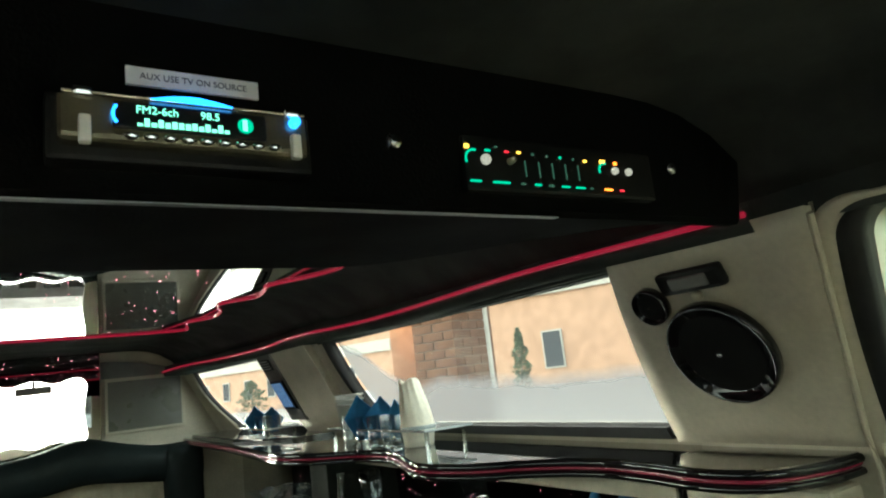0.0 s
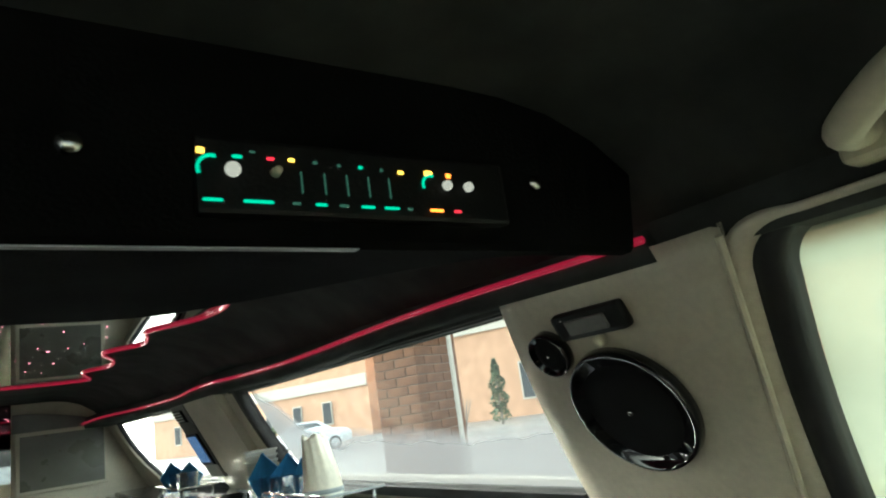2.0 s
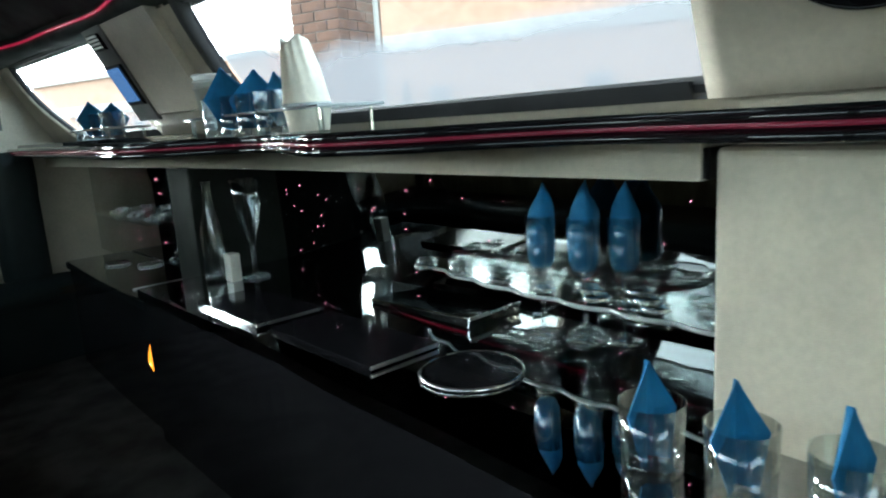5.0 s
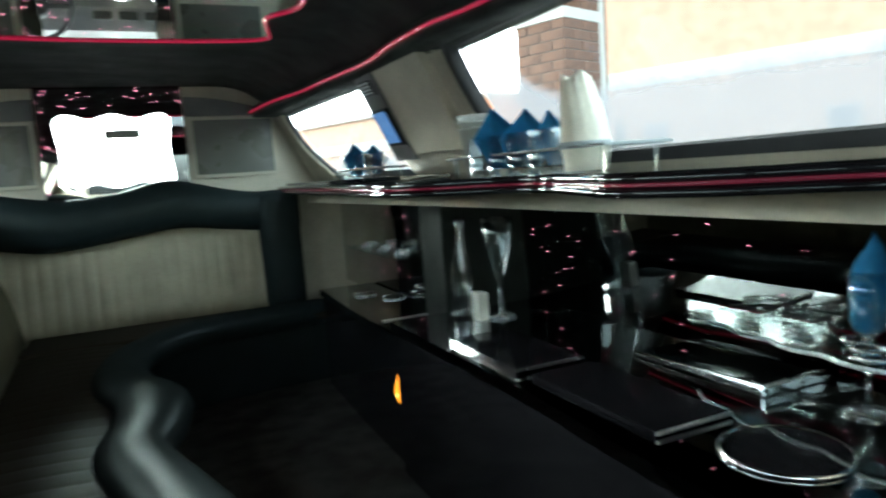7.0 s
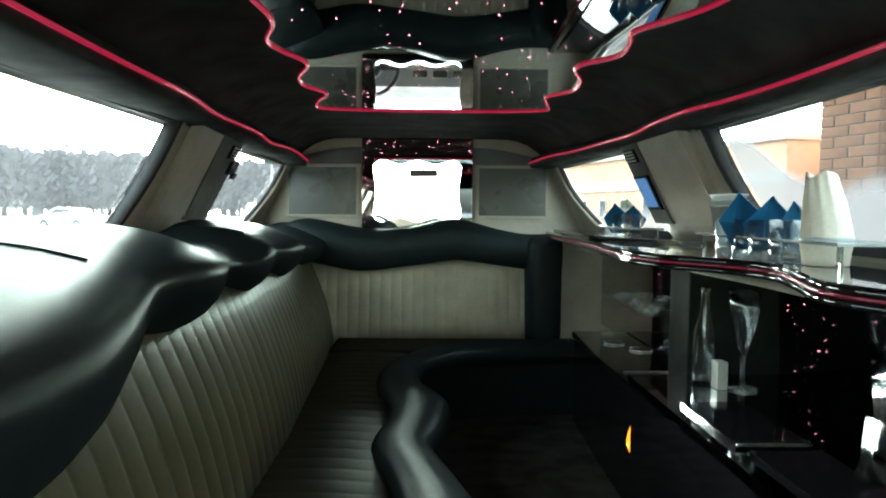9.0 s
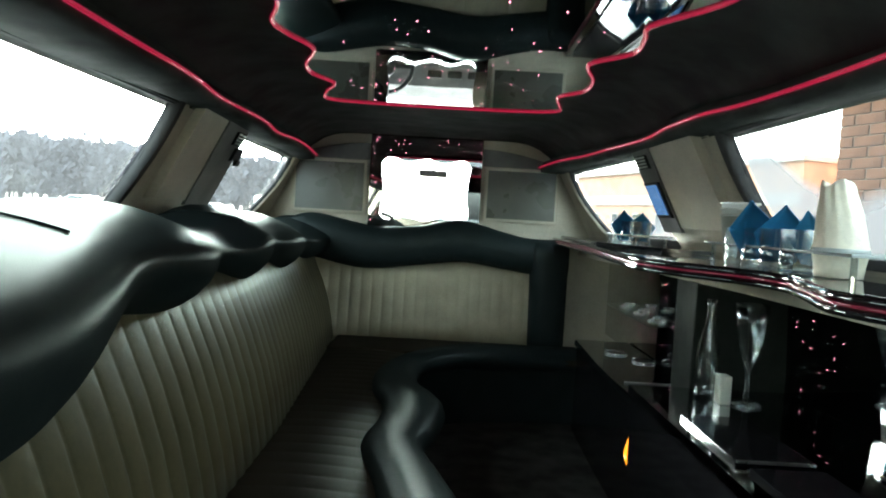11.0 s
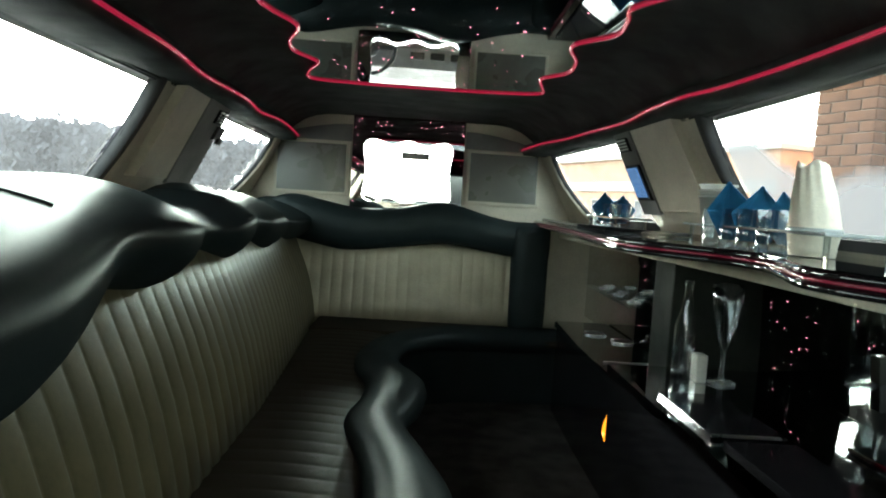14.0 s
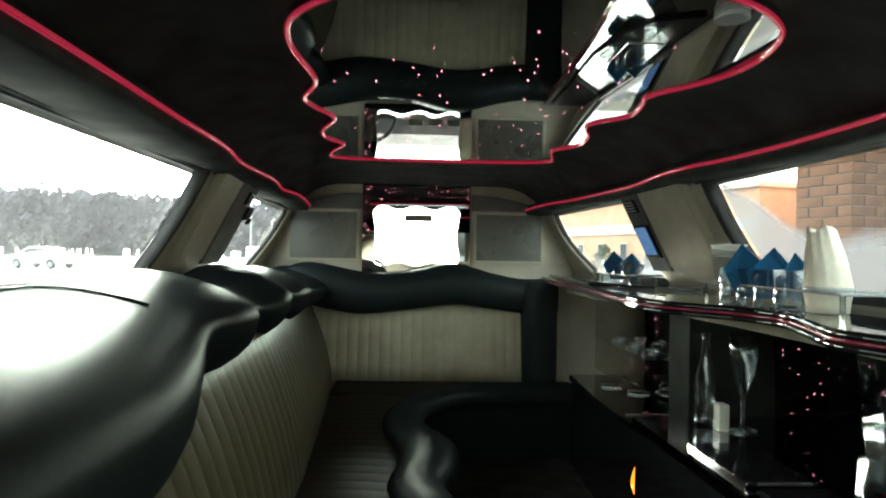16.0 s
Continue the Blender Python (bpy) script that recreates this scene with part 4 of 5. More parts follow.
def rocks_bm(r, h):
    return [(r * 0.86, 0.0), (r * 0.92, 0.004), (r, h), (r * 0.94, h), (r * 0.86, 0.016), (0.001, 0.014)]


def tumbler(at, r, h, label, grp):
    g = group("tumbler", at, label, "glass", grp)
    part("cup", lathe_bm(rocks_bm(r, h), 20, at), GLASS, g, smooth=True)
    return g


def napkin_bm(at, w, h, seed, tips=2, turn=-28):
    """A cloth folded to upright pointed leaves: bowed sheets, broad at the waist, with a sharp tip each."""
    rnd = random.Random(seed)
    bm = bmesh.new()
    for k in range(tips):
        a = radians(turn + rnd.uniform(-12, 12))
        c, s = math.cos(a), math.sin(a)
        hh = h * (1.0 - 0.07 * (k % 2))
        lean = (-0.20 + 0.30 * k + rnd.uniform(-0.06, 0.06)) * w
        off = (k - (tips - 1) / 2) * w * 0.42
        deep = (k - (tips - 1) / 2) * 0.016
        rows = []
        for i in range(13):
            v = i / 12
            half_w = w * (0.30 + 0.24 * v / 0.5) if v < 0.5 else w * 0.54 * (1 - v) / 0.5
            half_w = max(half_w, 0.0015)
            ring = []
            for j in range(9):
                u = j / 4 - 1
                bow = 0.20 * w * (1 - u * u) * (1 - 0.6 * v) + 0.005 * math.sin(5 * u + seed + k) * (1 - v)
                px, py = u * half_w + lean * v, bow - 0.10 * w - deep
                ring.append((at[0] + off * c + px * c - py * s, at[1] + off * s + px * s + py * c, at[2] + v * hh))
            back = [(x + 0.003 * s, y - 0.003 * c, z) for x, y, z in reversed(ring)]
            rows.append(ring + back)
        g = grid_bm(rows, close_v=True, cap=True)
        tmp = bpy.data.meshes.new("leaf")
        g.to_mesh(tmp)
        g.free()
        bm.from_mesh(tmp)
        bpy.data.meshes.remove(tmp)
    return bm


def blue_napkin(at, w, h, seed, tips=2, turn=-28):
    return tagged(part("napkin", napkin_bm(at, w, h, seed, tips, turn), NAPKIN), "folded blue cloth napkin standing in a glass", "napkin", "blue napkins")


def rack(cx, cy, lx, ly, z, label):
    """An acrylic glass rack: a plate with polished edges on four posts."""
    r = group("glass_rack", (cx, cy, 0.918), label, "rack")
    part("plate", box_bm(cx - lx / 2, cx + lx / 2, cy - ly / 2, cy + ly / 2, z, z + 0.008, 0.002), ACRYLIC, r)
    x0, x1, y0, y1 = cx - lx / 2 - 0.001, cx + lx / 2 + 0.001, cy - ly / 2 - 0.001, cy + ly / 2 + 0.001
    part("edge", tube_bm([(x0, y0, z + 0.004), (x1, y0, z + 0.004), (x1, y1, z + 0.004), (x0, y1, z + 0.004)], 0.0032, 6, closed=True), ACRYLIC_GLEAM, r, "acrylic edge with its gleam in the colour")
    for sx in (-1, 1):
        for sy in (-1, 1):
            part("post", lathe_bm([(0.006, 0), (0.006, z - 0.9185)], 10, (cx + sx * (lx / 2 - 0.015), cy + sy * (ly / 2 - 0.02), 0.9185)), CRYSTAL, r)
    return r


rack(0.872, 1.155, 0.15, 0.66, 0.962, "clear acrylic glass rack on the bar top")
for k in range(4):
    tumbler((0.815, 1.04 + 0.09 * k, 0.919), 0.038, 0.09, "clear glass tumbler in an acrylic rack", "glasses on the bar")
for k in range(3):
    tumbler((0.90, 1.09 + 0.10 * k, 0.919), 0.038, 0.09, "clear glass tumbler in an acrylic rack", "glasses on the bar")
blue_napkin((0.830, 1.185, 0.935), 0.112, 0.138, 4, 2, -40)
blue_napkin((0.865, 1.06, 0.935), 0.085, 0.115, 7, 1, -40)


def paper_cone(x, y, h, r, label):
    """Paper napkins pulled through a ring: round below, fanned into folds above and leaning."""
    prof = [(0.84, 0), (0.88, 0.02), (0.95, h * 0.22), (0.99, h * 0.25), (0.99, h * 0.31), (0.95, h * 0.34), (0.90, h * 0.5), (0.83, h * 0.68), (0.73, h * 0.84), (0.66, h * 0.96), (0.61, h), (0.42, h * 0.975), (0.05, h * 0.93)]
    rows = []
    for q, zz in prof:
        up = max(0.0, zz / h - 0.33) / 0.67
        sx, sy = -0.010 * up ** 1.2, 0.008 * up ** 1.2
        ring = []
        for k in range(72):
            a = 2 * math.pi * k / 72
            fold = 1 - up * (0.10 * abs(math.sin(2.5 * a + 0.5 + 0.6 * up)) + 0.10 * abs(math.sin(6 * a + 1.1 * up)) - 0.05)
            jag = 0.007 * math.sin(3 * a + 0.6) * up ** 4
            ring.append((x + sx + r * q * fold * math.cos(a), y + sy + r * q * fold * math.sin(a) * (1 - 0.12 * up), 0.92 + zz + jag))
        rows.append(ring)
    o = group("napkin_bundle", (x, y, 0.92), label, "napkins")
    part("roll", grid_bm(rows, close_v=True, cap=True), PAPER, o, "", True)
    part("ring", lathe_bm([(r * 0.99, h * 0.25), (r * 1.03, h * 0.255), (r * 1.03, h * 0.305), (r * 0.99, h * 0.31)], 32, (x, y, 0.92)), ACRYLIC_GLEAM, o, "clear plastic ring", True)
    return o


paper_cone(0.845, 0.945, 0.182, 0.050, "bundle of white paper napkins fanned upright in a ring")
cups = group("cup_stack", (0.86, 1.43, 0.918), "stack of frosted plastic cups on the bar", "cups")
for k in range(3):
    part("cup", lathe_bm([(0.032, 0.0), (0.046, 0.12), (0.050, 0.12), (0.050, 0.125), (0.044, 0.125), (0.030, 0.003), (0.001, 0.003)], 24, (0.86, 1.43, 0.919 + 0.016 * k)), FROSTED, cups, smooth=True)
rack(0.81, 2.2, 0.14, 0.40, 0.962, "small clear acrylic glass rack on the serving tray")
for k in range(3):
    tumbler((0.79, 2.08 + 0.12 * k, 0.933), 0.040, 0.085, "clear glass tumbler on the serving tray", "glasses on the bar")
blue_napkin((0.80, 2.2, 0.945), 0.10, 0.115, 11, 2)


def flute(x, y, z, label, grp):
    g = group("champagne_flute", (x, y, z), label, "glass", grp)
    part("foot", lathe_bm([(0.001, 0.0), (0.038, 0.0), (0.039, 0.004), (0.014, 0.009), (0.005, 0.016), (0.001, 0.016)], 20, (x, y, z)), CRYSTAL, g, smooth=True)
    part("stem", lathe_bm([(0.005, 0.016), (0.0042, 0.07), (0.006, 0.125)], 12, (x, y, z)), GLASS, g, smooth=True)
    part("bowl", lathe_bm([(0.006, 0.125), (0.021, 0.134), (0.028, 0.152), (0.0305, 0.20), (0.0305, 0.24), (0.0292, 0.24), (0.029, 0.20), (0.0265, 0.154), (0.019, 0.138), (0.001, 0.132)], 20, (x, y, z)), GLASS, g, smooth=True)


FL = [(1.105, 0.56), (1.12, 0.47), (1.160, 0.495), (1.163, 0.41)]
for i, (x, y) in enumerate(FL):
    flute(x, y, 0.4905, "clear champagne flute holding a blue napkin", "champagne flutes")
    prof = [(0.004, 0.137), (0.019, 0.141), (0.0255, 0.155), (0.0275, 0.20), (0.0275, 0.238), (0.0255, 0.255), (0.017, 0.274), (0.004, 0.291)]
    rows = []
    for q, zz in prof:
        up = max(0, zz - 0.2) / 0.1
        rows.append([(x + q * math.cos(2 * math.pi * k / 14) * (1.0 - 0.35 * up), y + q * math.sin(2 * math.pi * k / 14) * (1 + 0.06 * math.sin(3 * k)) - 0.008 * up, 0.4905 + zz + 0.016 * up * math.cos(2 * math.pi * k / 14 + 2.0 + i)) for k in range(14)])
    tagged(part("napkin", grid_bm(rows, close_v=True, cap=True), NAPKIN, None, "", True), "blue cloth napkin rolled in a champagne flute", "napkin", "blue napkins")
hold = group("flute_holder", (1.14, 0.5, 0.59), "clear acrylic flute holder fixed to the back of the bar recess", "rack")
out = []
for k in range(65):
    u = k / 64
    out.append((1.07 - 0.014 * abs(math.sin(7 * math.pi * u)) + 0.09 * u ** 4, 0.135 + 0.85 * u))
part("plate", prism_bm(out + [(1.198, 0.985), (1.198, 0.135)], 0.575, 0.585), ACRYLIC, hold)
part("front_edge", tube_bm([(x - 0.001, y, 0.580) for x, y in out], 0.0042, 6), ACRYLIC_GLEAM, hold, "acrylic edge with its gleam in the colour", True)
for i in range(20):
    x, y = 1.088 + 0.040 * (i % 3), 0.18 + 0.040 * i
    part("collar", lathe_bm([(0.020, 0), (0.026, 0.003), (0.028, 0.010), (0.022, 0.012), (0.017, 0.006)], 14, (x, y, 0.586)), CRYSTAL, hold, smooth=True)

# black acrylic trays and boxes on the lower counter
for x0, x1, y0, y1, z1, lab in ((0.755, 0.917, 0.672, 1.05, 0.500, "flat black gloss ice lid with a steel edge"), (1.03, 1.19, 0.70, 1.05, 0.516, "mirror-bright box lid on the counter"), (0.74, 0.915, 1.085, 1.42, 0.503, "black gloss tray under the vase")):
    t = group("counter_tray", ((x0 + x1) / 2, (y0 + y1) / 2, 0.49), lab, "tray")
    plate = box_bm(x0, x1, y0, y1, 0.4905, z1, 0.003 if x0 > 1.0 else 0.0007)
    if x0 > 1.0:
        for v in plate.verts:
            if v.co.z > 0.503:
                v.co.z -= 0.05 * (0.62 * (v.co.x - x0) + 0.78 * (v.co.y - y0))
    part("plate", plate, LIDMIRROR if x0 > 1.0 else TRAYBLACK, t)
    part("edge", box_bm(x0, x1, y0 - 0.005, y0 - 0.0005, z1 - 0.006, z1 + 0.0005, 0.001), STEEL, t, "polished steel edge")
tagged(part("steel_strip", box_bm(0.75, 0.95, 2.0, 2.008, 0.4405, 0.446, 0.002), STEEL), "thin polished steel strip on the counter", "strip")

shelf = group("glass_shelf", (0.93, 2.45, 0.62), "small clear acrylic shelf with stemware collars in the front cubby", "shelf")
part("plate", box_bm(0.86, 0.999, 2.12, 2.78, 0.628, 0.635, 0.002), ACRYLIC, shelf)
for k in range(6):
    part("collar", lathe_bm([(0.020, 0), (0.026, 0.003), (0.028, 0.010), (0.022, 0.012), (0.017, 0.006)], 14, (0.90 + 0.05 * (k % 2), 2.18 + 0.105 * k, 0.636)), CRYSTAL, shelf, smooth=True)

# vases beside the dark column
TX, TY = 0.995, 1.60
structure("pillar_bar", box_bm(0.90, 1.21, 1.79, 1.97, 0.40, 0.83, 0.006), COLUMN, "dark green-grey column in the bar recess", False, "pillar")
dec = group("decanter", (0.98, 1.66, 0.49), "slim clear glass decanter on the counter", "decanter")
part("body", lathe_bm([(0.001, 0.0), (0.034, 0.0), (0.036, 0.02), (0.033, 0.16), (0.016, 0.22), (0.013, 0.28), (0.016, 0.30), (0.013, 0.30), (0.010, 0.28), (0.013, 0.22), (0.029, 0.16), (0.031, 0.03), (0.001, 0.02)], 24, (0.90, 1.66, 0.4905)), GLASS, dec, smooth=True)
tul = group("tulip_vase", (TX, TY, 0.49), "tall tulip-shaped clear glass vase", "vase")
part("foot", lathe_bm([(0.001, 0.0), (0.042, 0.0), (0.044, 0.006), (0.014, 0.016), (0.001, 0.016)], 28, (TX, TY, 0.4905)), CRYSTAL, tul, smooth=True)
part("stem", lathe_bm([(0.009, 0.016), (0.007, 0.06), (0.009, 0.10)], 12, (TX, TY, 0.4905)), GLASS, tul, smooth=True)
part("bowl", lathe_bm([(0.009, 0.10), (0.018, 0.13), (0.032, 0.18), (0.042, 0.24), (0.046, 0.30), (0.040, 0.30), (0.036, 0.24), (0.026, 0.18), (0.012, 0.135), (0.001, 0.115)], 28, (TX, TY, 0.4905)), GLASS, tul, smooth=True)
mir = group("acrylic_block", (0.93, 1.615, 0.49), "small upright white acrylic block beside the vase", "ornament")
part("block", box_bm(0.912, 0.945, 1.585, 1.63, 0.4905, 0.575, 0.004), WHITEACRYLIC, mir)
for k in range(3):
    x, y = 0.79 + 0.008 * k, 0.13 - 0.105 * k
    tumbler((x, y, 0.4905), 0.040, 0.09, "clear glass tumbler holding a blue napkin", "tumblers on the counter")
    blue_napkin((x, y, 0.505), 0.065, 0.13, 20 + k, 1)

# ---- overhead console with the radio and the climate panel ----
con = group("overhead_console", (0.1, -0.15, 1.35), "black overhead console across the headliner", "console")
rows = []
for k in range(41):
    x = -0.57 + 1.31 * k / 40
    zb = 1.271
    e = abs((x - 0.08) / 0.735)
    zt = 1.432 - 0.14 * max(0, (e - 0.55) / 0.45) ** 3
    cut = min(1.0, max(0.0, (x - 0.25) / 0.35))
    yb = 0.078 - 0.268 * cut * cut * (3 - 2 * cut)
    rows.append([(x, -0.205, zb), (x, -0.21, zb + 0.006), (x, -0.225, zt), (x, yb + 0.022, zt), (x, yb + 0.007, zb + 0.008), (x, yb, zb)])
part("body", grid_bm(rows, close_v=True, cap=True), CONSOLE, con, smooth=False)
part("lip", box_bm(-0.58, 0.40, -0.2105, -0.203, 1.2698, 1.2710), GREYMETAL, con, "thin grey lower lip")
for x in (0.195, 0.60):
    part("bolt", lathe_bm([(0.001, -0.008), (0.007, -0.007), (0.009, 0.0), (0.001, 0.0)], 14, (x, -0.214, 1.338), "y"), STEEL, con, smooth=True)
radio = group("car_radio", (0.0, -0.22, 1.31), "silver car radio with a lit green display", "radio")
part("sleeve", box_bm(-0.094, 0.104, -0.232, -0.19, 1.294, 1.345, 0.004), MATTBLACK, radio)
face = part("faceplate", box_bm(-0.087, 0.097, -0.246, -0.228, 1.304, 1.341, 0.006, 3), SILVERPLASTIC, radio, "silver faceplate")
part("display", box_bm(-0.052, 0.060, -0.249, -0.244, 1.3145, 1.3355, 0.002), MATTBLACK, face)
part("shine", prism_bm([(-0.018 + 0.06 * k / 10, 0.0045 * math.sin(math.pi * k / 10)) for k in range(11)], 0.0, 0.003), BLUEGLOW, face, "lit blue crescent").matrix_basis = pose(-0.008, -0.247, 1.3395, 90, 0, 0)
for k in range(9):
    part("button", moved(lathe_bm([(0.001, -0.004), (0.7, -0.0035), (1.0, -0.0015), (1.0, 0.002)], 14, axis="y"), pose(-0.040 + 0.0132 * k, -0.248, 1.3095) @ Matrix.Diagonal((0.0055, 1, 0.0026, 1))), CHROME, face)
for sx in (-0.074, 0.080):
    part("prong", box_bm(sx, sx + 0.008, -0.252, -0.244, 1.301, 1.322, 0.002), WHITELABEL, face, "pale grey prong")
    part("clip", box_bm(sx - 0.004, sx + 0.010, -0.250, -0.240, 1.337, 1.344, 0.003), CHROME, face, "chrome corner clip")
part("brow", tube_bm([(-0.084 + 0.178 * k / 12, -0.246, 1.3405) for k in range(13)], 0.0014, 6), CHROME, face, "bright chrome top edge")
part("knob", lathe_bm([(0.001, -0.009), (0.0042, -0.008), (0.0045, 0.0)], 14, (0.084, -0.245, 1.3325), "y"), BLUEGLOW, face, "lit blue knob")


def text_on(name, body, size, at, material, parent, rx=90):
    cu = bpy.data.curves.new(name, "FONT")
    cu.body, cu.size, cu.extrude = body, size, 0.0003
    cu.align_x, cu.align_y = "CENTER", "CENTER"
    ob = new(name, cu)
    ob.matrix_world = pose(*at, rx, 0, 0)
    deps = bpy.context.evaluated_depsgraph_get()
    deps.update()
    me = bpy.data.meshes.new_from_object(ob.evaluated_get(deps))
    mw_ = ob.matrix_world.copy()
    bpy.data.objects.remove(ob)
    me.materials.clear()
    me.materials.append(material)
    o2 = new(name, me)
    o2.matrix_world = mw_
    if parent:
        o2.parent = parent
        o2.matrix_parent_inverse = parent.matrix_world.inverted()
    return o2


text_on("writing", "FM2-6ch", 0.0085, (-0.022, -0.2495, 1.3295), CYANGLOW, face)
text_on("writing", "98.5", 0.0085, (0.016, -0.2495, 1.3295), CYANGLOW, face)
for k in range(14):
    h = 0.002 + 0.004 * abs(math.sin(k * 1.7))
    part("level_bar", box_bm(-0.036 + 0.0048 * k, -0.0325 + 0.0048 * k, -0.2502, -0.2488, 1.317, 1.317 + h), CYANGLOW, face)
part("dial", lathe_bm([(0.0045, -0.0015), (0.0062, -0.0015), (0.0062, 0.0), (0.0045, 0.0)], 20, (0.043, -0.2485, 1.325), "y"), GREENGLOW, face, "lit green round dial")
part("needle", box_bm(0.0405, 0.0445, -0.2505, -0.2488, 1.3205, 1.3300, 0.001), CYANGLOW, face)
part("bow", tube_bm([(-0.046 + 0.006 * math.cos(2.2 + 1.9 * k / 8), -0.2495, 1.325 + 0.008 * math.sin(2.2 + 1.9 * k / 8)) for k in range(9)], 0.0012, 6), BLUEGLOW, face)
lab = tagged(part("label_strip", box_bm(-0.040, 0.062, -0.2285, -0.2255, 1.359, 1.374), WHITELABEL), "white printed label strip stuck above the radio", "label")
text_on("writing", "AUX USE TV ON SOURCE", 0.0072, (0.011, -0.2289, 1.3665), PRINT, lab)

cp = group("climate_panel", (0.41, -0.215, 1.325), "black climate control panel with lit knobs and symbols", "control panel")
part("plate", box_bm(0.272, 0.556, -0.2225, -0.205, 1.292, 1.352, 0.004), MATTBLACK, cp)


def along(x):
    return x - 0.010 - 0.027 * (x - 0.308)


def high(z):
    return 1.302 + 0.72 * (z - 1.298)


def spot(name, x, z, w, h, material, parent=cp, label=""):
    w, h, x, z = w * 0.7, h * 0.65, along(x), high(z)
    return part(name, box_bm(x - w / 2, x + w / 2, -0.2245, -0.222, z - h / 2, z + h / 2, 0.0006, 1), material, parent, label)


for x, r in ((0.308, 0.0058), (0.503, 0.0046), (0.527, 0.0046)):
    part("knob", lathe_bm([(0.001, -0.005), (r * 0.9, -0.0045), (r, -0.003), (r, 0.0)], 20, (along(x), -0.222, high(1.331)), "y"), WHITEGLOW, cp, "white lit knob", True)
part("knob", lathe_bm([(0.001, -0.010), (0.003, -0.009), (0.004, 0.0)], 14, (along(0.341), -0.222, high(1.331)), "y"), CREAM, cp, "small dull gold knob", True)
for x, r in ((0.293, 0.013), (0.486, 0.011)):
    part("arc", tube_bm([(along(x) + 0.8 * r * math.cos(1.3 + 2.2 * k / 8), -0.2235, high(1.330) + 0.8 * r * math.sin(1.3 + 2.2 * k / 8)) for k in range(9)], 0.0014, 6), GREENGLOW, cp, "lit green arc")
for x, z, w, h, m in ((0.285, 1.349, 0.008, 0.007, GOLDGLOW), (0.312, 1.3455, 0.010, 0.004, GREENGLOW), (0.324, 1.352, 0.006, 0.003, GREENDIM), (0.338, 1.346, 0.008, 0.0035, REDGLOW), (0.355, 1.3465, 0.007, 0.004, GOLDGLOW), (0.375, 1.346, 0.005, 0.004, GREENDIM), (0.396, 1.345, 0.004, 0.004, GREENDIM), (0.416, 1.345, 0.005, 0.004, GREENGLOW), (0.436, 1.344, 0.004, 0.004, GREENDIM), (0.455, 1.343, 0.007, 0.0045, GOLDGLOW), (0.484, 1.3445, 0.011, 0.008, GOLDGLOW), (0.506, 1.344, 0.007, 0.006, ORANGEGLOW)):
    spot("symbol", x, z, w, h, m)
for k in range(5):
    spot("slider_slot", 0.362 + 0.020 * k, 1.322, 0.0014, 0.028, GREENDIM)
for x, w, m in ((0.292, 0.020, GREENGLOW), (0.326, 0.032, GREENGLOW), (0.356, 0.009, GREENDIM), (0.377, 0.013, GREENGLOW), (0.397, 0.011, GREENDIM), (0.419, 0.017, GREENGLOW), (0.442, 0.02, GREENGLOW), (0.46, 0.007, GREENDIM), (0.488, 0.019, ORANGEGLOW), (0.511, 0.01, REDGLOW)):
    spot("writing_bar", x, 1.2975 + 0.0005, w, 0.0035, m)


# ---- outside ----
GZ = -0.35
structure("ground", box_bm(-700, 700, -700, 700, GZ - 0.3, GZ), ASPHALT, "wet pale asphalt car park reaching the horizon")


def wall_run(name, p, q, h, bands, material, label, windows=()):
    """A straight building wall from p to q with bands and windows."""
    p, q = Vector((*p, 0)), Vector((*q, 0))
    d = (q - p).normalized()
    n = Vector((-d.y, d.x, 0))
    if n.dot(-p) < 0:
        n = -n
    length = (q - p).length
    m = Matrix((d, n, Vector((0, 0, 1)))).transposed().to_4x4()
    m.translation = Vector((p.x, p.y, GZ))
    b = group(name, m, label, "building")
    part("wall", moved(box_bm(0, length, -6, 0, 0, h), m), material, b)
    part("roof", moved(box_bm(-0.2, length + 0.2, -6.2, 0.25, h, h + 0.35), m), BAND, b)
    for z0, z1 in bands:
        part("band", moved(box_bm(-0.05, length, 0.002, 0.12, z0, z1), m), BAND, b)
    for u, z0, w, hh in windows:
        wi = part("window", moved(box_bm(u - w / 2, u + w / 2, 0.003, 0.08, z0, z0 + hh), m), BAND, b)
        part("pane", moved(box_bm(u - w / 2 + 0.1, u + w / 2 - 0.1, 0.05, 0.1, z0 + 0.1, z0 + hh - 0.1), m), WINDARK, wi)
    return b


wall_run("low_building", (13, 66), (21.5, 40), 6.0, ((3.3, 4.1),), TANWALL, "low orange brick building with a pale stone band", [(4 + 3.2 * k, 1.0, 1.0, 1.6) for k in range(7)])
wall_run("tall_building", (22.5, 37), (48, -22), 11.5, ((5.2, 6.1),), TANWALL, "tall orange brick building with a pale stone band", [(9 + 9 * k, 0.9, 1.3, 2.2) for k in range(6)])


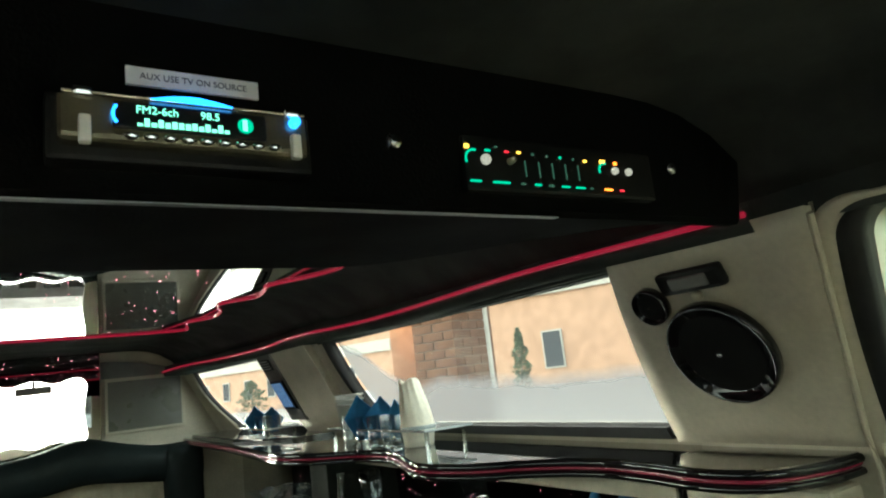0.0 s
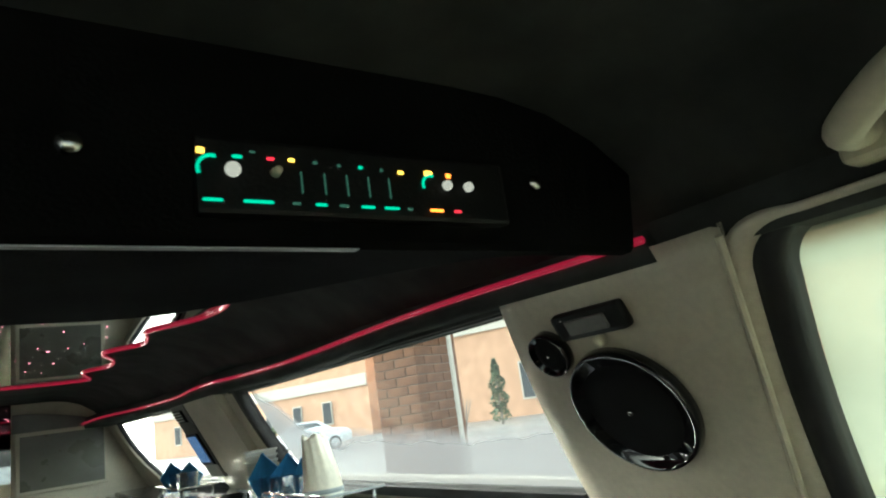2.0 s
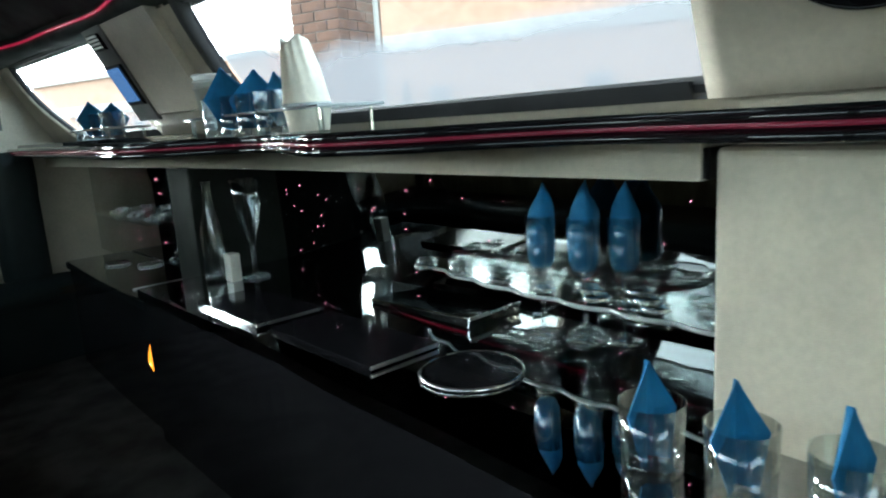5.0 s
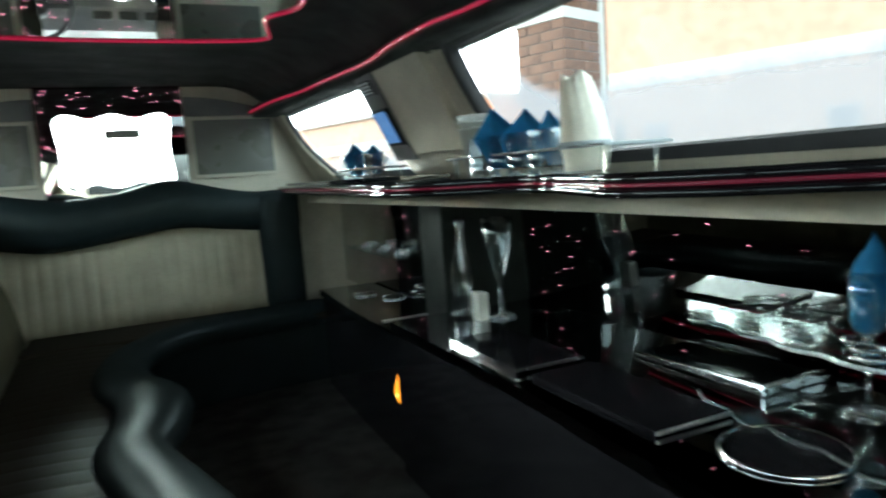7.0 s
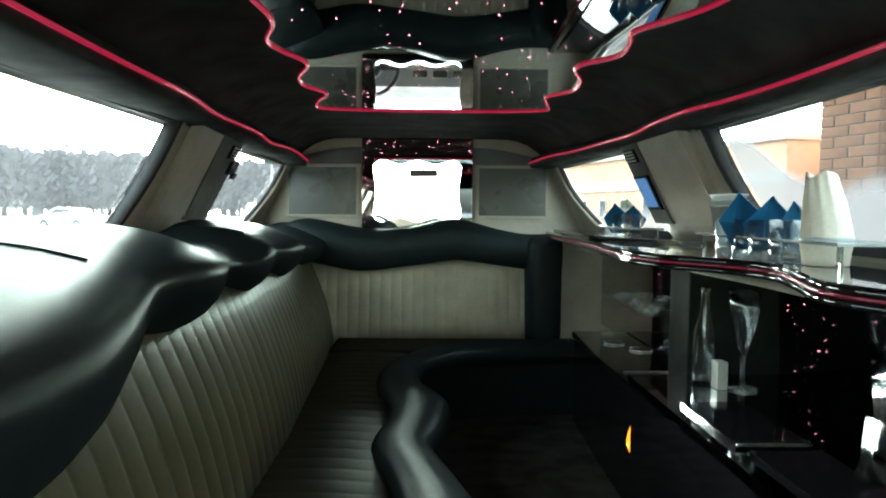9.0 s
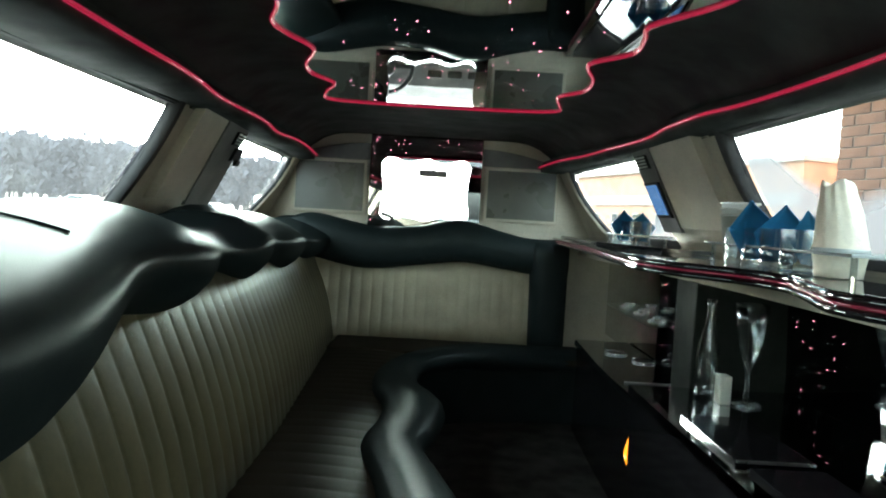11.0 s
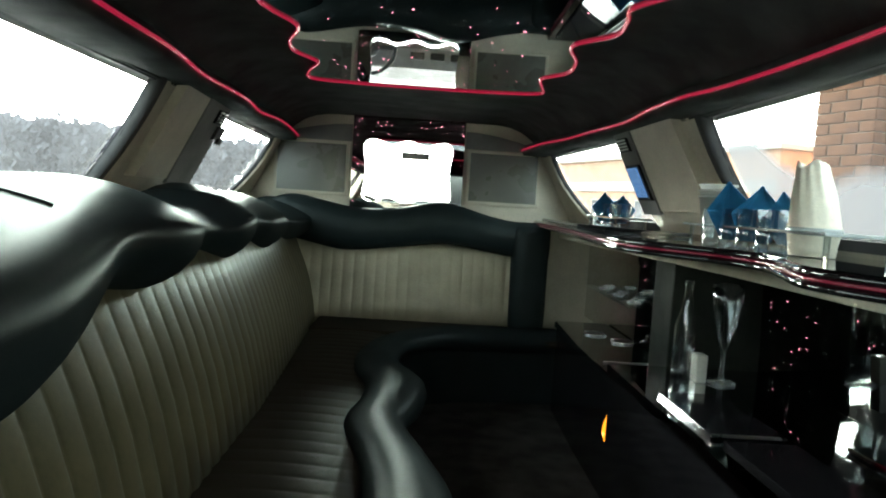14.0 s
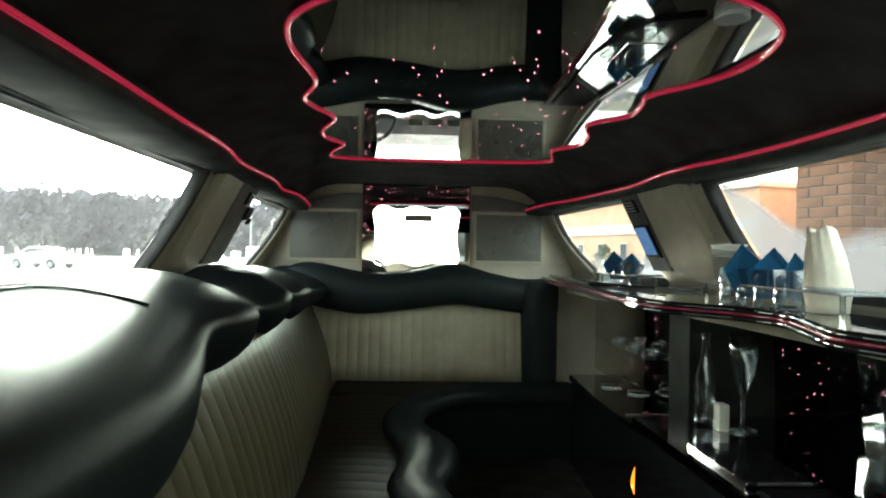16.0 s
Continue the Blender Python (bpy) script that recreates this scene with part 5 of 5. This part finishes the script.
def brick_pier(cx, cy, w, h, turn):
    m = pose(cx, cy, GZ, 0, 0, turn)
    pier = group("brick_pier", m, "brown brick pier with a pale stone course and a downpipe", "pier")
    part("core", moved(box_bm(-w / 2 + 0.012, w / 2 - 0.012, -w / 2 + 0.012, w / 2 - 0.012, 0, h), m), MORTAR, pier)
    me = bpy.data.meshes.new("brick")
    bm = box_bm(-0.146, 0.146, -0.03, 0.03, -0.0455, 0.0455, 0.004, 1)
    bm.to_mesh(me)
    bm.free()
    me.materials.append(BRICK)
    half = me.copy()
    for v in half.vertices:
        v.co.x *= 0.48
    for face in (0, 1):
        for r_ in range(int((h - 0.3) / 0.10)):
            z = 0.35 + 0.10 * r_
            if abs(z - COURSE) < 0.06:
                continue
            us = [(-0.153, me), (0.153, me)] if (r_ + face) % 2 else [(-0.229, half), (0.0, me), (0.229, half)]
            for u, data in us:
                o = new("brick", data)
                o.parent = pier
                o.matrix_basis = pose(u, -w / 2 + 0.03, z) if face == 0 else pose(-w / 2 + 0.03, u, z, 0, 0, 90)
    part("band", moved(box_bm(-w / 2 - 0.012, w / 2 + 0.012, -w / 2 - 0.012, w / 2 + 0.012, COURSE - 0.055, COURSE + 0.055, 0.01), m), BAND, pier)
    part("plinth", moved(box_bm(-w / 2 - 0.03, w / 2 + 0.03, -w / 2 - 0.03, w / 2 + 0.03, 0, 0.3, 0.02), m), BAND, pier)
    part("downpipe", moved(lathe_bm([(0.045, 0.0), (0.045, h)], 12, (w / 2 + 0.05, -w / 2 + 0.03, 0)), m), BAND, pier, "pale painted downpipe")
    part("return_pier", moved(box_bm(w / 2 + 0.10, w / 2 + 0.22, -w / 2 + 0.06, w / 2, 0, h), m), BRICK, pier)


COURSE = 2.75
brick_pier(4.14, 5.81, 0.61, 4.6, 19)


def parked_car(at, turn, label, paint=SILVER):
    m = pose(*at, 0, 0, turn)
    c = group("parked_car", m, label, "car")
    side_pts = [(-2.1, 0.35), (-2.12, 0.75), (-1.9, 0.92), (-1.2, 1.0), (-0.55, 1.42), (0.55, 1.45), (1.25, 1.02), (1.95, 0.88), (2.15, 0.62), (2.1, 0.32)]
    rows = []
    for wy, k in ((-0.86, 0.93), (-0.80, 1.0), (0.80, 1.0), (0.86, 0.93)):
        rows.append([m @ Vector((x, wy * (0.80 if z > 1.1 else 1.0), 0.3 + (z - 0.3) * (k if z > 1 else 1))) for x, z in side_pts])
    part("body", grid_bm(rows, close_v=True, cap=True), paint, c)
    for sy in (-1, 1):
        part("side_window", moved(grid_bm([[(-0.95, sy * 0.80, 1.0), (-0.5, sy * 0.675, 1.35), (0.48, sy * 0.675, 1.37), (1.0, sy * 0.80, 1.02)], [(-0.95, sy * 0.84, 1.0), (-0.5, sy * 0.715, 1.35), (0.48, sy * 0.715, 1.37), (1.0, sy * 0.84, 1.02)]], close_v=True, cap=True), m), WINDARK, c)
        for sx in (-1.3, 1.32):
            w = part("wheel", moved(lathe_bm([(0.001, 0.86), (0.2, 0.865), (0.3, 0.87), (0.32, 0.84), (0.32, 0.68), (0.001, 0.68)], 20, axis="y"), m @ pose(sx, 0 if sy > 0 else -0.0, 0.32) @ Matrix.Diagonal((1, sy, 1, 1))), TYRE, c)
            part("rim", moved(lathe_bm([(0.001, 0.885), (0.19, 0.88), (0.2, 0.86)], 14, axis="y"), m @ pose(sx, 0, 0.32) @ Matrix.Diagonal((1, sy, 1, 1))), GREYMETAL, w)
    return c


parked_car((13.3, 31.2, GZ), 155, "silver hatchback parked beside the brick building")
parked_car((-18.5, 52, GZ), 170, "silver saloon parked far out on the car park")
parked_car((-24.6, 45, GZ), 165, "pale saloon parked far out on the car park")


def lamp_post(x, y, h):
    p = group("street_lamp", (x, y, GZ), "tall grey lamp post on a round concrete base", "street lamp")
    part("base", lathe_bm([(0.3, 0), (0.3, 0.8), (0.001, 0.8)], 16, (x, y, GZ)), BAND, p)
    part("pole", lathe_bm([(0.1, 0.8), (0.06, h)], 10, (x, y, GZ)), GREYMETAL, p)
    part("head", box_bm(x - 0.7, x + 0.15, y - 0.15, y + 0.15, GZ + h, GZ + h + 0.15, 0.03), GREYMETAL, p)


lamp_post(-14.6, 60, 9.0)


def far_woods(name, x0, x1, y0, y1, n, h, seed, label):
    """A far belt of bare trees: thin trunks and ragged clumps of twigs."""
    rnd = random.Random(seed)
    verts, faces = [], []
    for i in range(n):
        u = rnd.random()
        x, y = x0 + (x1 - x0) * u + rnd.uniform(-3, 3), y0 + (y1 - y0) * u + rnd.uniform(-6, 6)
        hh = h * rnd.uniform(0.75, 1.12)
        k0 = len(verts)
        for k in range(3):
            a = 2.1 * k
            verts.append((x + 0.25 * math.cos(a), y + 0.25 * math.sin(a), GZ))
        verts.append((x, y, GZ + hh * 0.95))
        faces += [(k0, k0 + 1, k0 + 3), (k0 + 1, k0 + 2, k0 + 3), (k0 + 2, k0, k0 + 3)]
        for c in range(190):
            zz = GZ + hh * rnd.uniform(0.12, 1.0)
            r = 2.6 * (1.05 - abs((zz - GZ) / hh - 0.55))
            px, py = x + rnd.gauss(0, 0.5) * r, y + rnd.gauss(0, 0.5) * r
            s = rnd.uniform(0.6, 1.7)
            k0 = len(verts)
            a, b = rnd.uniform(0, 6.3), rnd.uniform(0.3, 1.2)
            verts += [(px, py, zz), (px + s * math.cos(a), py + s * math.sin(a), zz + s * b), (px + 0.5 * s * math.cos(a + 0.8), py + 0.5 * s * math.sin(a + 0.8), zz + s * b * 1.2)]
            faces.append((k0, k0 + 1, k0 + 2))
    me = bpy.data.meshes.new(name)
    me.from_pydata(verts, [], faces)
    me.materials.append(TWIGS)
    return tagged(new(name, me), label, "woods", kind="stuff")


far_woods("woods", -170, -28, 70, 175, 800, 11.5, 2, "far belt of bare winter trees")
far_woods("woods", -170, -160, 70, -160, 300, 11.5, 6, "far belt of bare winter trees beyond the car park")


def cypress(x, y, h, r, seed):
    rnd = random.Random(seed)
    t = group("evergreen", (x, y, GZ), "narrow dark evergreen shrub by the wall", "shrub")
    part("trunk", lathe_bm([(0.07, 0), (0.03, h * 0.8), (0.001, h * 0.9)], 8, (x, y, GZ)), BARK, t)
    verts, faces = [], []
    for i in range(1500):
        z = rnd.random() ** 0.8
        rr = r * (1 - z ** 3) * (0.75 + 0.25 * math.sin(z * 23)) * math.sqrt(rnd.uniform(0.35, 1.0))
        a = rnd.uniform(0, 6.28)
        c = Vector((x + rr * math.cos(a), y + rr * math.sin(a), GZ + 0.15 + z * h))
        k0 = len(verts)
        for k in range(3):
            verts.append(c + Vector((rnd.uniform(-1, 1), rnd.uniform(-1, 1), rnd.uniform(-0.6, 1.4))) * 0.11)
        faces.append((k0, k0 + 1, k0 + 2))
    me = bpy.data.meshes.new("foliage")
    me.from_pydata(verts, [], faces)
    me.materials.append(EVERGREEN)
    o = new("foliage", me)
    o.parent = t
    o.matrix_parent_inverse = t.matrix_world.inverted()


cypress(20.8, 25.3, 2.9, 0.55, 3)
cypress(15.0, 51, 2.2, 1.3, 4)
cypress(17.3, 46, 1.6, 1.2, 5)


def bare_shrub(x, y, h, seed):
    rnd = random.Random(seed)
    s = group("bare_shrub", (x, y, GZ), "small bare shrub with thin branches", "shrub")
    for k in range(14):
        a, l = rnd.uniform(0, 6.28), h * rnd.uniform(0.6, 1)
        dx, dy = math.cos(a) * l * 0.4, math.sin(a) * l * 0.4
        part("branch", tube_bm([(x, y, GZ), (x + dx * 0.4, y + dy * 0.4, GZ + l * 0.5), (x + dx, y + dy, GZ + l)], [0.03, 0.02, 0.006], 5), BARK, s)


bare_shrub(17.5, 23.8, 2.0, 8)

wm = group("wing_mirror", (-1.0, 3.75, 0.98), "pale door mirror of the cab outside the glass", "mirror")
part("shell", box_bm(-1.10, -0.97, 3.72, 3.78, 0.95, 1.06, 0.02), SILVER, wm)
part("arm", box_bm(-0.99, -0.90, 3.73, 3.77, 0.94, 0.97, 0.01), MATTBLACK, wm)
